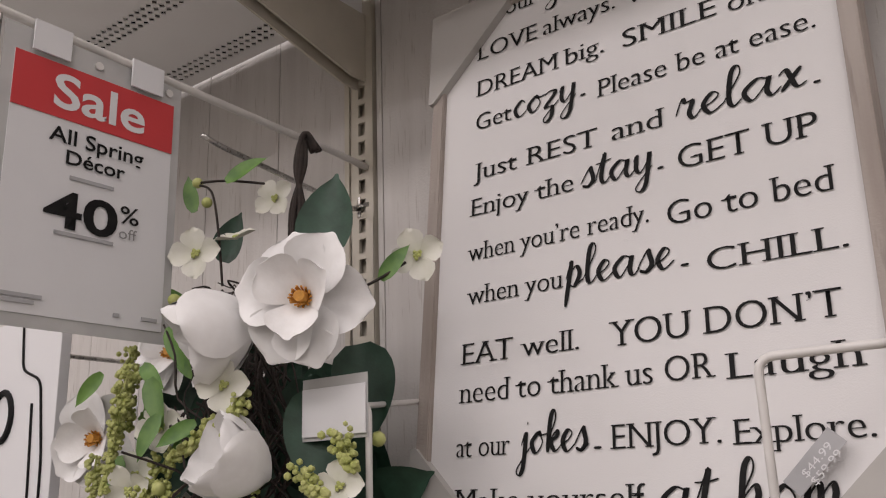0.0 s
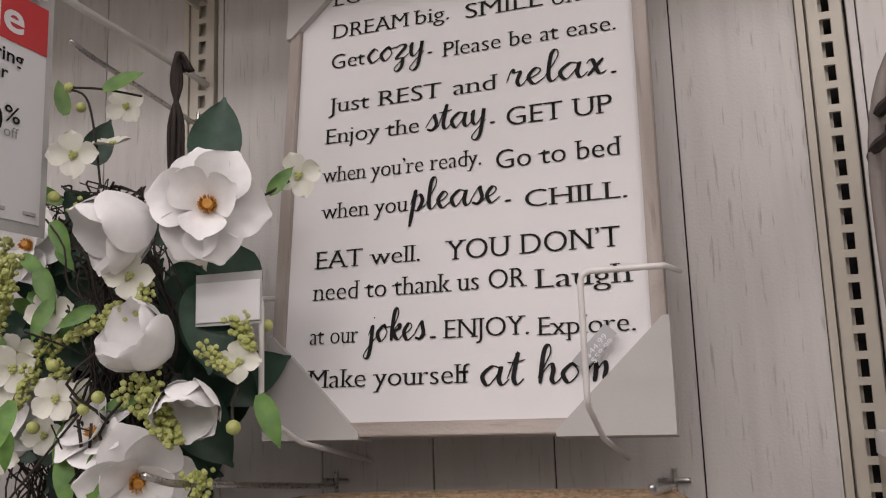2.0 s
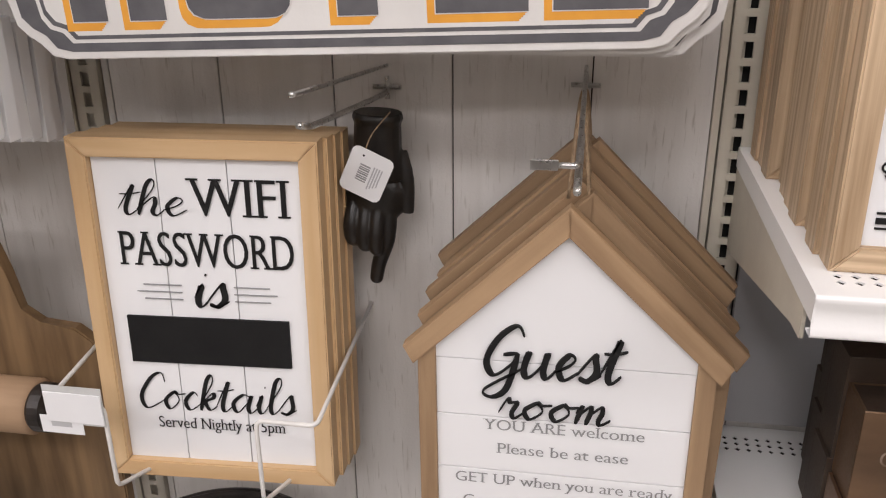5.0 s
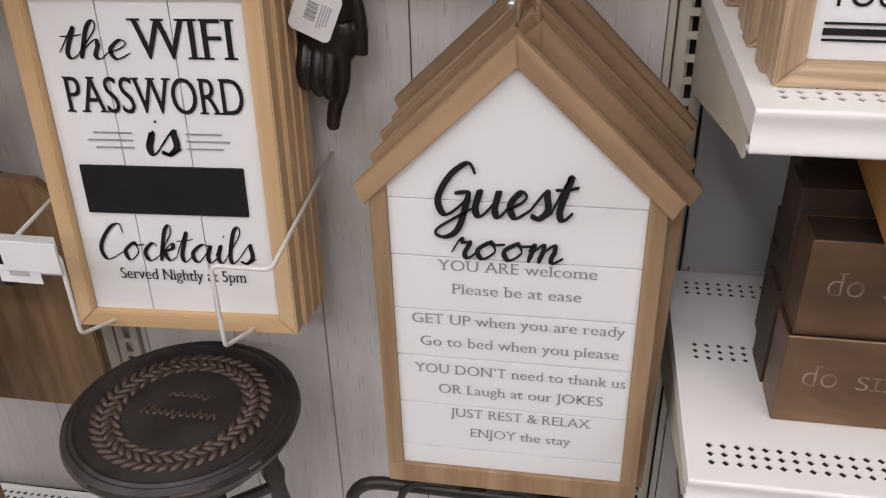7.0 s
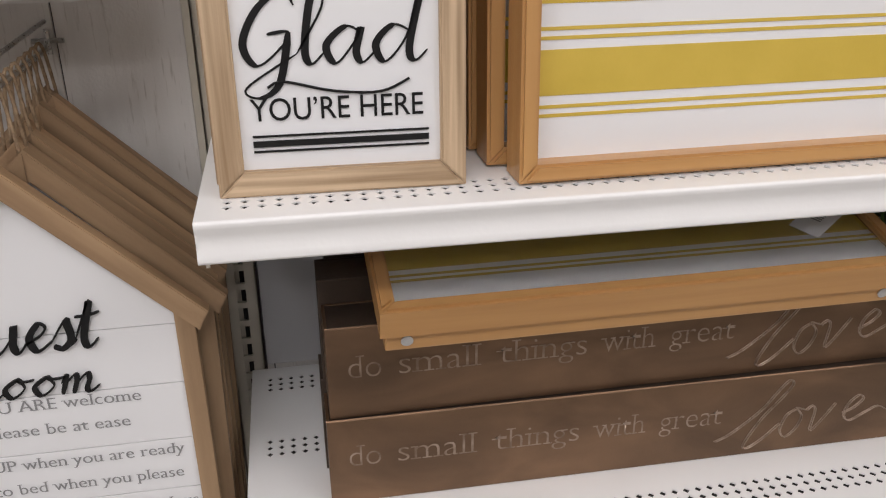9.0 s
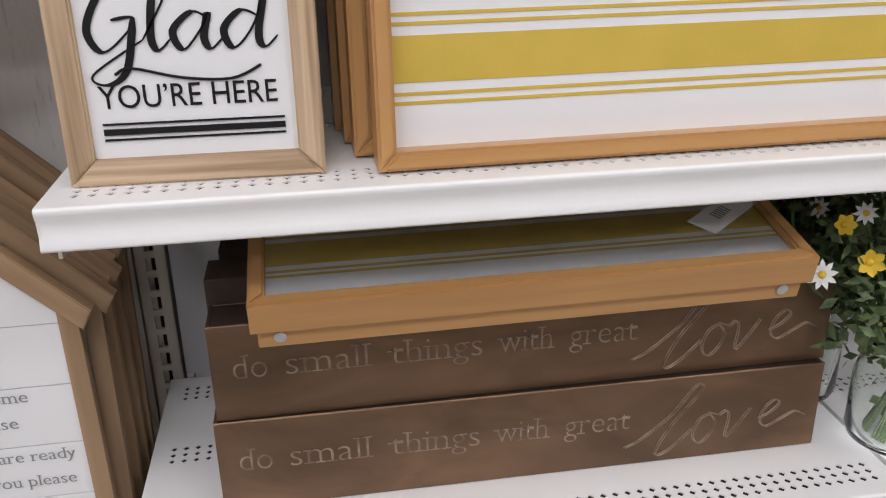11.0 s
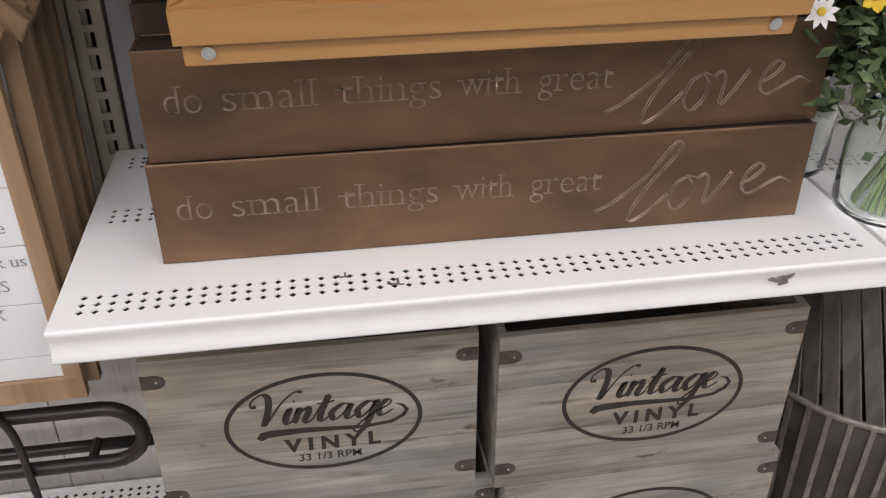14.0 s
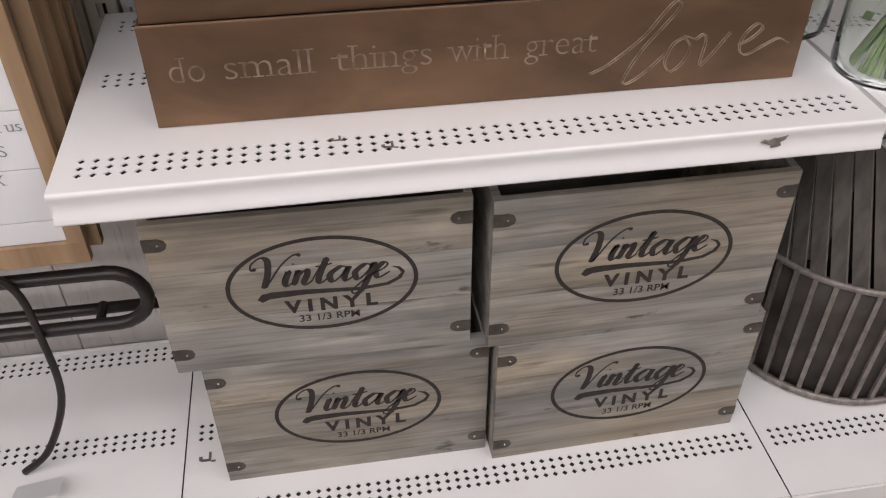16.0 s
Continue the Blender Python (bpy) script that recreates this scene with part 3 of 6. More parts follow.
def base_deck(x):
    ob = thing("base_deck", pose(x, 0, 0), "white steel base deck with perforated strips", "shelf", "base decks")
    part("deck", perforated(0.012, BAY + 0.010, -0.42, -0.016, 0.16, [-0.345, -0.215, -0.055]), SHELFW, ob)
    part("lip", box(0.012, BAY + 0.010, -0.424, -0.42, 0.125, 0.16, 0.001), SHELFW, ob)
    part("kick_plate", box(0.012, BAY + 0.010, -0.40, -0.395, 0.0, 0.13), UPRIGHT, ob)
    part("rear_fold", box(0.012, BAY + 0.010, -0.016, -0.0155, 0.145, 0.166), SHELFW, ob)
    # near-black sheet paints the shade seen through the deck holes
    part("underside", box(0.012, BAY + 0.010, -0.39, -0.02, 0.1545, 0.157), DARKGAP, ob, "dark sheet for the shade below the deck")
    return ob


for k in range(-1, 3):
    base_deck(k * BAY)

chip = tagged(part("paint_chip", prism([(1.396, 0.6655), (1.400, 0.6678), (1.404, 0.6665), (1.409, 0.6692), (1.413, 0.6685), (1.4215, 0.6712), (1.4195, 0.6668), (1.4150, 0.6645), (1.4170, 0.6605), (1.4125, 0.6595), (1.4075, 0.6588), (1.4080, 0.6618), (1.4035, 0.6628), (1.4010, 0.6640)], -0.3657, -0.3640), RIB), "grey chip in the white enamel of a shelf lip", "paint chip")


for x, y, z, k in ((1.054, -0.3382, 0.6791, 0.75), (1.009, -0.3197, 0.6791, 0.6), (0.7998, -0.2458, 0.1601, 1.1)):
    bm = bmesh.new()
    for p, q, w, h in ((0.0, 0.0, 0.006, 0.0018), (0.005, 0.006, 0.0016, 0.006), (-0.006, 0.003, 0.0022, 0.0030), (0.009, -0.002, 0.0026, 0.0014)):
        box(x + (p - w) * k, x + (p + w) * k, y + (q - h) * k, y + (q + h) * k, z, z + 0.0004, bm=bm)
    tagged(part("scuff_mark", bm, RIB), "small grey scuff on the white enamel of a shelf", "scuff", "scuffs")


# ---- middle bay: the house-rules picture ----
PIC = pose(0.381, -0.1375, 1.393, -6.9, 0, 0)
pic = thing("wall_picture", PIC, "white canvas picture of black welcome phrases in a whitewashed frame", "picture")
PW, PH = 0.205, 0.565
part("canvas", box(-PW + 0.014, PW - 0.014, 0.003, 0.02, 0.012, PH - 0.012), CANVAS, pic)
mitred(pic, PW, PH, 0.014, -0.003, 0.03, WHITEWOOD, WHITEWOODH, 0.0010, "whitewashed wooden frame strip")
for sx in (-1, 1):
    for low in (True, False):
        z0, d = (-0.003, 1) if low else (PH + 0.003, -1)
        pts = [(sx * (PW + 0.003), z0), (sx * (PW - 0.105), z0), (sx * (PW - 0.105), z0 + d * 0.006), (sx * (PW - 0.003), z0 + d * 0.108), (sx * (PW + 0.003), z0 + d * 0.108)]
        part("corner_guard", prism(pts, -0.0065, 0.031), CARD, pic, "grey card corner guard")
T = 0.002


def pt(s, x0, x1, z, cap=0.0185):
    lettering(s, x0 - 0.381, x1 - 0.381, z, cap, T, BLACKINK, pic, heavy=-0.007, serif=True)


def ps(s, x0, x1, z, xh=0.014, heavy=0.25):
    script(s, x0 - 0.381, x1 - 0.381, z, xh, T, BLACKINK, pic, heavy=heavy, lean=0.08)


pt("Be our", 0.229, 0.300, 0.541); ps("guest", 0.310, 0.400, 0.541); pt(".", 0.402, 0.406, 0.541)
pt("LOVE", 0.231, 0.300, 0.498); pt("always.", 0.308, 0.385, 0.498); ps("Welcome", 0.400, 0.545, 0.497, 0.015); pt(".", 0.549, 0.553, 0.497)
pt("DREAM", 0.231, 0.322, 0.455); pt("big.", 0.333, 0.372, 0.455); pt("SMILE", 0.392, 0.478, 0.452); pt("often.", 0.489, 0.553, 0.450)
pt("Get", 0.230, 0.271, 0.416); ps("cozy", 0.276, 0.343, 0.416, 0.017); pt(".", 0.348, 0.352, 0.416); pt("Please be at ease.", 0.367, 0.554, 0.409)
pt("Just", 0.229, 0.278, 0.361); pt("REST", 0.292, 0.363, 0.361); pt("and", 0.378, 0.424, 0.361); ps("relax", 0.437, 0.543, 0.361, 0.018); pt(".", 0.548, 0.552, 0.360)
pt("Enjoy the", 0.228, 0.338, 0.323); ps("stay", 0.346, 0.414, 0.323, 0.017); pt(".", 0.419, 0.423, 0.322); pt("GET UP", 0.437, 0.546, 0.317, 0.021)
pt("when you’re ready.", 0.226, 0.408, 0.277); pt("Go to bed", 0.425, 0.551, 0.270, 0.021)
pt("when you", 0.227, 0.325, 0.234); ps("please", 0.329, 0.428, 0.234, 0.0175); pt(".", 0.434, 0.439, 0.233); pt("CHILL.", 0.455, 0.556, 0.225)
pt("EAT", 0.223, 0.276, 0.178, 0.020); pt("well.", 0.287, 0.341, 0.178); pt("YOU DON’T", 0.372, 0.547, 0.176, 0.0215)
pt("need to thank us OR", 0.222, 0.452, 0.143, 0.020); pt("Laugh", 0.466, 0.554, 0.140, 0.020)
pt("at our", 0.219, 0.274, 0.096); ps("jokes", 0.281, 0.349, 0.096, 0.017); pt(".", 0.354, 0.359, 0.096); pt("ENJOY.", 0.370, 0.455, 0.095, 0.0195); pt("Explore.", 0.466, 0.557, 0.093)
pt("Make yourself", 0.221, 0.395, 0.050, 0.0195); ps("at home", 0.408, 0.555, 0.047, 0.0185)
part("price_label", prism([(0.128, 0.056), (0.160, 0.090), (0.149, 0.100), (0.117, 0.066)], -0.0072, -0.0066), SIGNL, pic, "small grey price label")
for words, q in (("$44.99", 0.0016), ("$59.99", 0.0090)):
    lettering(words, 0.003, 0.030, 0.0, 0.0052, -0.0075, PAPER, pic, 0.0, m=pose(0.1295 + q * 0.73, 0, 0.0665 - q * 0.68, 0, -46.7, 0))["label"] = "pale printed price"


def picture_wire(m, w, label):
    """A coated wire cradle hooked into the back panel, with a label plate on one arm. Origin: middle, at the height of the wall pegs."""
    ob = thing("wire_cradle", m, label, "display hook", "wire cradles")
    for s in (-1, 1):
        x = s * w / 2
        pts = [(x + s * 0.066, 0.004, 0.13), (x + s * 0.066, -0.235, 0.105), (x, -0.235, 0.105), (x, -0.235, 0.0), (x, -0.16, -0.03), (x, 0.004, -0.06)]
        part("arm", tube(bend(pts, 0.01), 0.0026), WIREW, ob, smooth=True)
    part("label_plate", box(-w / 2 - 0.066, -w / 2 + 0.001, -0.240, -0.2385, 0.083, 0.120, 0.0006), PAPER, ob, "blank cream price plate")
    part("plate_film", box(-w / 2 - 0.067, -w / 2 + 0.002, -0.2382, -0.2376, 0.080, 0.128), CLEAR, ob, "clear plastic sleeve")
    return ob


picture_wire(pose(0.386, -0.027, 1.421), 0.289, "white wire cradle holding the framed picture")
picture_wire(pose(0.192, -0.005, 0.683), 0.172, "white wire cradle holding the password frames")


# ---- hotel plaques ----
def mirrored(q):
    """An outline from its upper right quarter."""
    r = q + [(x, -z) for x, z in q[::-1][1:]]
    l = [(-x, z) for x, z in r[::-1]]
    out = r + l
    return [p for i, p in enumerate(out) if p != out[i - 1]]


def grown(q, d):
    return [(x + d, z + d) for x, z in q]


EDGE = [(0.268, 0.0755), (0.283, 0.072), (0.292, 0.060), (0.304, 0.053), (0.313, 0.043), (0.315, 0.027), (0.319, 0.012), (0.324, 0.0)]
INNER = [(0.252, 0.0535), (0.260, 0.044), (0.272, 0.040), (0.279, 0.030), (0.281, 0.014), (0.289, 0.008), (0.292, 0.0)]
H_ = [[(0, 0), (0.034, 0), (0.034, 0.086), (0, 0.086)], [(0.056, 0), (0.091, 0), (0.091, 0.086), (0.056, 0.086)], [(0.034, 0.034), (0.056, 0.034), (0.056, 0.053), (0.034, 0.053)]]
O_ = [[(0, 0.018), (0.0015, 0.010), (0.006, 0.004), (0.014, 0.0005), (0.022, 0), (0.034, 0), (0.034, 0.086), (0.022, 0.086), (0.014, 0.0855), (0.006, 0.082), (0.0015, 0.076), (0, 0.068)],
      [(0.062, 0), (0.075, 0), (0.083, 0.0005), (0.091, 0.004), (0.0955, 0.010), (0.097, 0.018), (0.097, 0.068), (0.0955, 0.076), (0.091, 0.082), (0.083, 0.0855), (0.075, 0.086), (0.062, 0.086)],
      [(0.034, 0), (0.062, 0), (0.062, 0.019), (0.034, 0.019)], [(0.034, 0.067), (0.062, 0.067), (0.062, 0.086), (0.034, 0.086)]]
T_ = [[(0.026, 0), (0.062, 0), (0.062, 0.066), (0.026, 0.066)], [(0, 0.066), (0.088, 0.066), (0.088, 0.086), (0, 0.086)]]
E_ = [[(0, 0), (0.033, 0), (0.033, 0.086), (0, 0.086)]] + [[(0.033, a), (0.080, a), (0.080, a + h), (0.033, a + h)] for a, h in ((0, 0.017), (0.036, 0.017), (0.068, 0.018))]
L_ = [[(0, 0), (0.034, 0), (0.034, 0.086), (0, 0.086)], [(0.034, 0), (0.079, 0), (0.079, 0.017), (0.034, 0.017)]]


def hotel_plaque(m):
    ob = thing("hotel_plaque", m, "white scalloped wooden plaque lettered HOTEL in charcoal and amber", "sign", "hotel plaques")
    part("board", prism(mirrored(EDGE), 0.0, 0.007, bevel=0.0008), SIGNW, ob)
    part("border", prism(mirrored(grown(EDGE, -0.007)), -0.0006, 0.001), SIGNG, ob, "charcoal border band")
    part("field", prism(mirrored(grown(INNER, 0.007)), -0.0011, 0.0), SIGNW, ob)
    part("pinstripe", prism(mirrored(grown(INNER, 0.0035)), -0.0015, -0.0005), SIGNG, ob, "thin charcoal pinstripe")
    part("centre_field", prism(mirrored(INNER), -0.0019, -0.001), SIGNW, ob)
    for gl, x in ((H_, -0.253), (O_, -0.141), (T_, -0.028), (E_, 0.085), (L_, 0.186)):
        bm = bmesh.new()
        for i in range(5):
            for c in gl:
                prism([(x + a - 0.0016 * (i + 1), z - 0.041 - 0.0017 * (i + 1)) for a, z in c], -0.00235 + 0.00008 * i, -0.0018, bm)
        part("amber_shadow", bm, SIGNO, ob, "amber drop shadow of a letter")
        bm = bmesh.new()
        for k, c in enumerate(gl):
            mx, mz = sum(p[0] for p in c) / len(c), sum(p[1] for p in c) / len(c)
            prism([(x + a + math.copysign(0.0011, a - mx), z - 0.041 + math.copysign(0.0011, z - mz)) for a, z in c], -0.0026 - 0.00003 * k, -0.0018, bm)
        part("keyline", bm, SIGNW, ob, "thin white line round a letter")
        bm = bmesh.new()
        for c in gl:
            prism([(x + a, z - 0.041) for a, z in c], -0.0031, -0.0018, bm)
        part("letter", bm, SIGNG, ob, "charcoal block letter")
    return ob


front = hotel_plaque(pose(0.380, -0.199, 1.2365, 0, -2.0, 1.6))
rnd = random.Random(4)
for i in range(6):
    copy_thing(front, pose(0.386 + (0.012 if i in (1, 4) else rnd.uniform(-0.004, 0.006)), -0.1885 + 0.013 * i, 1.236 + rnd.uniform(-0.002, 0.003), 0, (-1.2, -0.1, 0.3, -0.6, 0.5, 0.1)[i], rnd.uniform(0.8, 1.8)))
rope = thing("hanging_rope", pose(0.38, 0, 1.32), "brown jute rope looped over the hooks above the plaques", "rope")
for i in range(4):
    y = -0.17 + 0.028 * i
    part("cord", tube(smooth_line([(-0.22, y, -0.012), (-0.19, y, 0.006), (0.0, y + 0.004, 0.012), (0.18, y, 0.014), (0.2, y, 0.012), (0.235, y, -0.012)], 6), 0.0040, 7), JUTE, rope, smooth=True)


def peg_hook(x, z, length, dz, label, sep=0.0, over=0.03, plate=True):
    """A zinc peg hook: a cross foot on the panel, a long prong, and a label wire above it where sep is set."""
    ob = thing("peg_hook", pose(x, 0, z), label, "hook", "peg hooks")
    part("prong", tube(bend([(0, -0.002, 0), (0, -0.012, -0.006), (0, -length * 0.9, dz * 0.75), (0, -length, dz)], 0.01), 0.0031), CHROME, ob, smooth=True)
    bm = tube([(-0.016, -0.004, 0), (0.016, -0.004, 0)], 0.0028)
    tube([(0, -0.003, 0.012), (0, -0.003, -0.014)], 0.0028, bm=bm)
    part("foot", bm, CHROME, ob)
    if sep:
        part("label_wire", tube(bend([(0, -0.004, sep), (0, -length * 1.02, dz + sep * 1.1), (-over, -length * 1.02, dz + sep * 1.1)], 0.006), 0.0024), CHROME, ob, smooth=True)
        if plate:
            part("end_plate", box(-over - 0.02, -over, -length * 1.02 - 0.001, -length * 1.02 + 0.001, dz + sep * 1.1 - 0.004, dz + sep * 1.1 + 0.004, 0.0008), CHROME, ob)
    return ob


peg_hook(0.190, 1.337, 0.355, 0.04, "zinc peg hook carrying the hotel plaques", 0.0)
peg_hook(0.574, 1.337, 0.25, 0.02, "zinc peg hook carrying the hotel plaques", 0.0)
peg_hook(0.374, 1.090, 0.31, 0.034, "zinc peg hook with an upper label wire", 0.024, 0.004, False)
peg_hook(0.597, 1.098, 0.36, -0.002, "zinc peg hook carrying the guest room signs", 0.020, 0.014)


# ---- password frames ----
def password_frame(m):
    ob = thing("password_frame", m, "white slatted password sign in a pale pine frame", "sign", "password frames")
    w, h, f = 0.136, 0.414, 0.021
    mitred(ob, w, h, f, -0.004, 0.024, PINE, PINEH, 0.0016, "pale pine frame strip")
    g = [-w + f, -0.043, 0.035, w - f]
    for a, b in zip(g, g[1:]):
        part("slat", box(a + 0.0006, b - 0.0006, 0.006, 0.012, f, h - f, 0.0004), WHITEP, ob)
    part("backing", box(-w + f, w - f, 0.0125, 0.015, f, h - f), GREYINK, ob)
    y = 0.0045
    script("the", -0.090, -0.012, 0.328, 0.020, y, BLACKINK, ob, 0.26)
    lettering("WIFI", -0.006, 0.097, 0.328, 0.043, y, BLACKINK, ob, 0.0, serif=True)
    lettering("PASSWORD", -0.092, 0.102, 0.269, 0.040, y, BLACKINK, ob, 0.002, serif=True)
    script("is", -0.014, 0.026, 0.222, 0.026, y, BLACKINK, ob, 0.3)
    for s in (-1, 1):
        for k in range(3):
            a, b = (0.032, 0.073 + (0.008 if k == 1 else 0)) if s > 0 else (-0.072 - (0.008 if k == 1 else 0), -0.028)
            part("rule", box(a, b, y - 0.0002, y + 0.001, 0.229 + 0.0085 * k, 0.2302 + 0.0085 * k), GREYINK, ob)
    part("chalk_panel", box(-0.096, 0.092, 0.003, 0.0062, 0.150, 0.208, 0.0005), BLACKINK, ob, "black chalkboard panel")
    script("Cocktails", -0.092, 0.094, 0.089, 0.0235, y, BLACKINK, ob, 0.22)
    lettering("Served Nightly at 5pm", -0.074, 0.078, 0.064, 0.0145, y, BLACKINK, ob, 0.0, serif=True)
    return ob


pf = password_frame(pose(0.196, -0.165, 0.647, -3.0, 0, 3.5))
for i in range(3):
    copy_thing(pf, pose(0.199 + 0.001 * i, -0.1385 + 0.0255 * i, 0.644 - 0.003 * i, -2.9, 0, 3.3 - 0.2 * i))


# ---- guest room houses ----
def guest_sign(m):
    ob = thing("guest_room_sign", m, "house-shaped white plank guest room sign in brown wood", "sign", "guest room signs")
    # origin: bottom middle
    hw, hz, pk = 0.143, 0.390, 0.541
    part("post", box(-hw, -hw + 0.018, -0.005, 0.006, 0.0, hz, 0.001), BROWNWOOD, ob)
    part("post", box(hw - 0.018, hw, -0.005, 0.006, 0.0, hz, 0.001), BROWNWOOD, ob)
    part("sill", box(-hw, hw, -0.0052, 0.0062, 0.0, 0.027, 0.001), BROWNWOOD, ob)
    for s in (-1, 1):
        a = [(0, pk), (s * 0.157, pk - 0.152), (s * 0.147, pk - 0.171), (0, pk - 0.029)]
        part("roof_board", prism(a if s < 0 else a[::-1], -0.0085, 0.006, bevel=0.0012), ROOFL if s < 0 else ROOFR, ob, "brown wooden gable board")
    cuts = [0.027, 0.055, 0.119, 0.185, 0.246, 0.311, 0.376]
    xin = hw - 0.018
    for a, b in zip(cuts, cuts[1:]):
        part("plank", box(-xin, xin, 0.0, 0.006, a + 0.0006, b - 0.0006, 0.0005), WHITEP, ob)
    part("plank", prism([(-xin, 0.3765), (xin, 0.3765), (xin, pk - 0.029 - 0.122), (0, pk - 0.026), (-xin, pk - 0.029 - 0.122)], 0.0, 0.006), WHITEP, ob)
    part("backing", box(-xin, xin, 0.0062, 0.007, 0.02, 0.376), GREYINK, ob)
    script("Guest", -0.078, 0.060, 0.361, 0.028, -0.004, BLACKINK, ob, 0.23, depth=0.003, name="raised_letters")
    script("room", -0.062, 0.048, 0.313, 0.020, -0.004, BLACKINK, ob, 0.23, depth=0.003, name="raised_letters")
    rows = (("YOU ARE welcome", -0.076, 0.082, 0.296), ("Please be at ease", -0.062, 0.068, 0.268), ("GET UP when you are ready", -0.106, 0.114, 0.229), ("Go to bed when you please", -0.098, 0.110, 0.200),
            ("YOU DON’T need to thank us", -0.105, 0.120, 0.163), ("OR Laugh at our JOKES", -0.080, 0.098, 0.136), ("JUST REST & RELAX", -0.068, 0.086, 0.103), ("ENJOY the stay", -0.045, 0.066, 0.075))
    for s, a, b, z in rows:
        lettering(s, a, b, z, 0.0125, -0.0006, GREYINK, ob, -0.004, serif=True)
    return ob


gs = guest_sign(pose(0.594, -0.222, 0.496, 0, -0.3, 0))
for i in range(7):
    copy_thing(gs, pose(0.596 + rnd.uniform(-0.008, 0.010), -0.197 + 0.0228 * i, 0.499 + 0.0040 * i + rnd.uniform(-0.004, 0.005), 0, rnd.uniform(-1.4, 1.4), rnd.uniform(-1.5, 1.5)))
cord = thing("hanging_rope", pose(0.597, 0, 1.08), "pale jute loops of the guest room signs over their hook", "rope")
for i in range(8):
    y = -0.20 + 0.0225 * i
    part("cord", tube(smooth_line([(-0.009, y, -0.045), (-0.004, y, 0.014), (0.003, y + 0.003, 0.016), (0.010, y, -0.045)], 5), 0.0018, 5), JUTE, cord, smooth=True)


# ---- black pointing ornament ----
ORN = pose(0.374, -0.052, 1.073, 0, 2, 0)


def pointing_ornament():
    bm = lathe([(0.027, 0.0), (0.029, -0.006), (0.0265, -0.012), (0.028, -0.05), (0.031, -0.075)], 18)
    ball(0.037, (-0.003, 0, -0.098), bm, 3, (1.0, 0.6, 0.95))
    # three folded fingers, the long index finger, and the thumb along the side
    for dx, dz in ((-0.026, 0.0), (-0.012, 0.006), (0.002, 0.010)):
        tube(smooth_line([(dx, -0.010, -0.105), (dx * 1.05, -0.024, -0.128 - dz), (dx, -0.022, -0.146 - dz), (dx * 0.9 + 0.002, -0.006, -0.150 - dz)], 4), 0.0090, 10, bm, taper=0.85)
        ball(0.0092, (dx * 1.05, -0.023, -0.130 - dz), bm, 2)
    tube(smooth_line([(0.014, -0.006, -0.11), (0.013, -0.010, -0.145), (0.004, -0.010, -0.175), (0.000, -0.008, -0.196)], 5), 0.0105, 10, bm, taper=0.78)
    ball(0.0083, (0.000, -0.008, -0.197), bm, 2)
    tube(smooth_line([(0.024, 0.004, -0.045), (0.034, 0.0, -0.075), (0.036, -0.002, -0.115)], 4), 0.0095, 10, bm, taper=0.72)
    for v in bm.verts:
        v.co.y = v.co.y * 0.8
    raw = part("pointing_ornament", bm, CASTBLACK, smooth=True)
    mod = raw.modifiers.new("skin", "REMESH")
    mod.mode, mod.voxel_size, mod.use_smooth_shade = "VOXEL", 0.0018, True
    bpy.context.view_layer.update()
    me = bpy.data.meshes.new_from_object(raw.evaluated_get(bpy.context.evaluated_depsgraph_get()))
    bpy.data.objects.remove(raw)
    ob = new("pointing_ornament", me)
    if not me.materials:
        me.materials.append(CASTBLACK)
    ob.matrix_world = ORN
    return tagged(ob, "black cast ornament of a pointing index finger hanging from a hook", "ornament")


pointing_ornament()
tag = thing("price_tag", pose(0.3705, -0.098, 1.0155, 6, 24.6, 0), "white hanging price tag with bar code on the black ornament", "tag")
part("card", prism([(-0.018, -0.0275), (0.018, -0.0275), (0.022, -0.0255), (0.024, -0.0215), (0.024, 0.0215), (0.022, 0.0255), (0.018, 0.0275), (-0.018, 0.0275), (-0.022, 0.0255), (-0.024, 0.0215), (-0.024, -0.0215), (-0.022, -0.0255)], -0.0004, 0.0004), PAPER, tag)
for k in range(8):
    part("bar", box(-0.010, 0.002, -0.0009, -0.0005, -0.010 + 0.0026 * k, -0.0088 + 0.0026 * k + 0.0005 * (k % 2)), GREYINK, tag)
for k in range(4):
    part("print_line", box(0.005 + 0.003 * k, 0.0065 + 0.003 * k, -0.0009, -0.0005, -0.016 + 0.002 * k, 0.012), SIGNL, tag)
part("eyelet", tube([(-0.010, -0.0008, 0.0195), (-0.010, 0.0008, 0.0195)], 0.0013, 8), BLACKINK, tag)
part("string", tube(smooth_line([(-0.010, 0, 0.0195), (-0.012, 0.010, 0.040), (-0.006, 0.035, 0.062)], 5), 0.0008, 5), JUTE, tag)


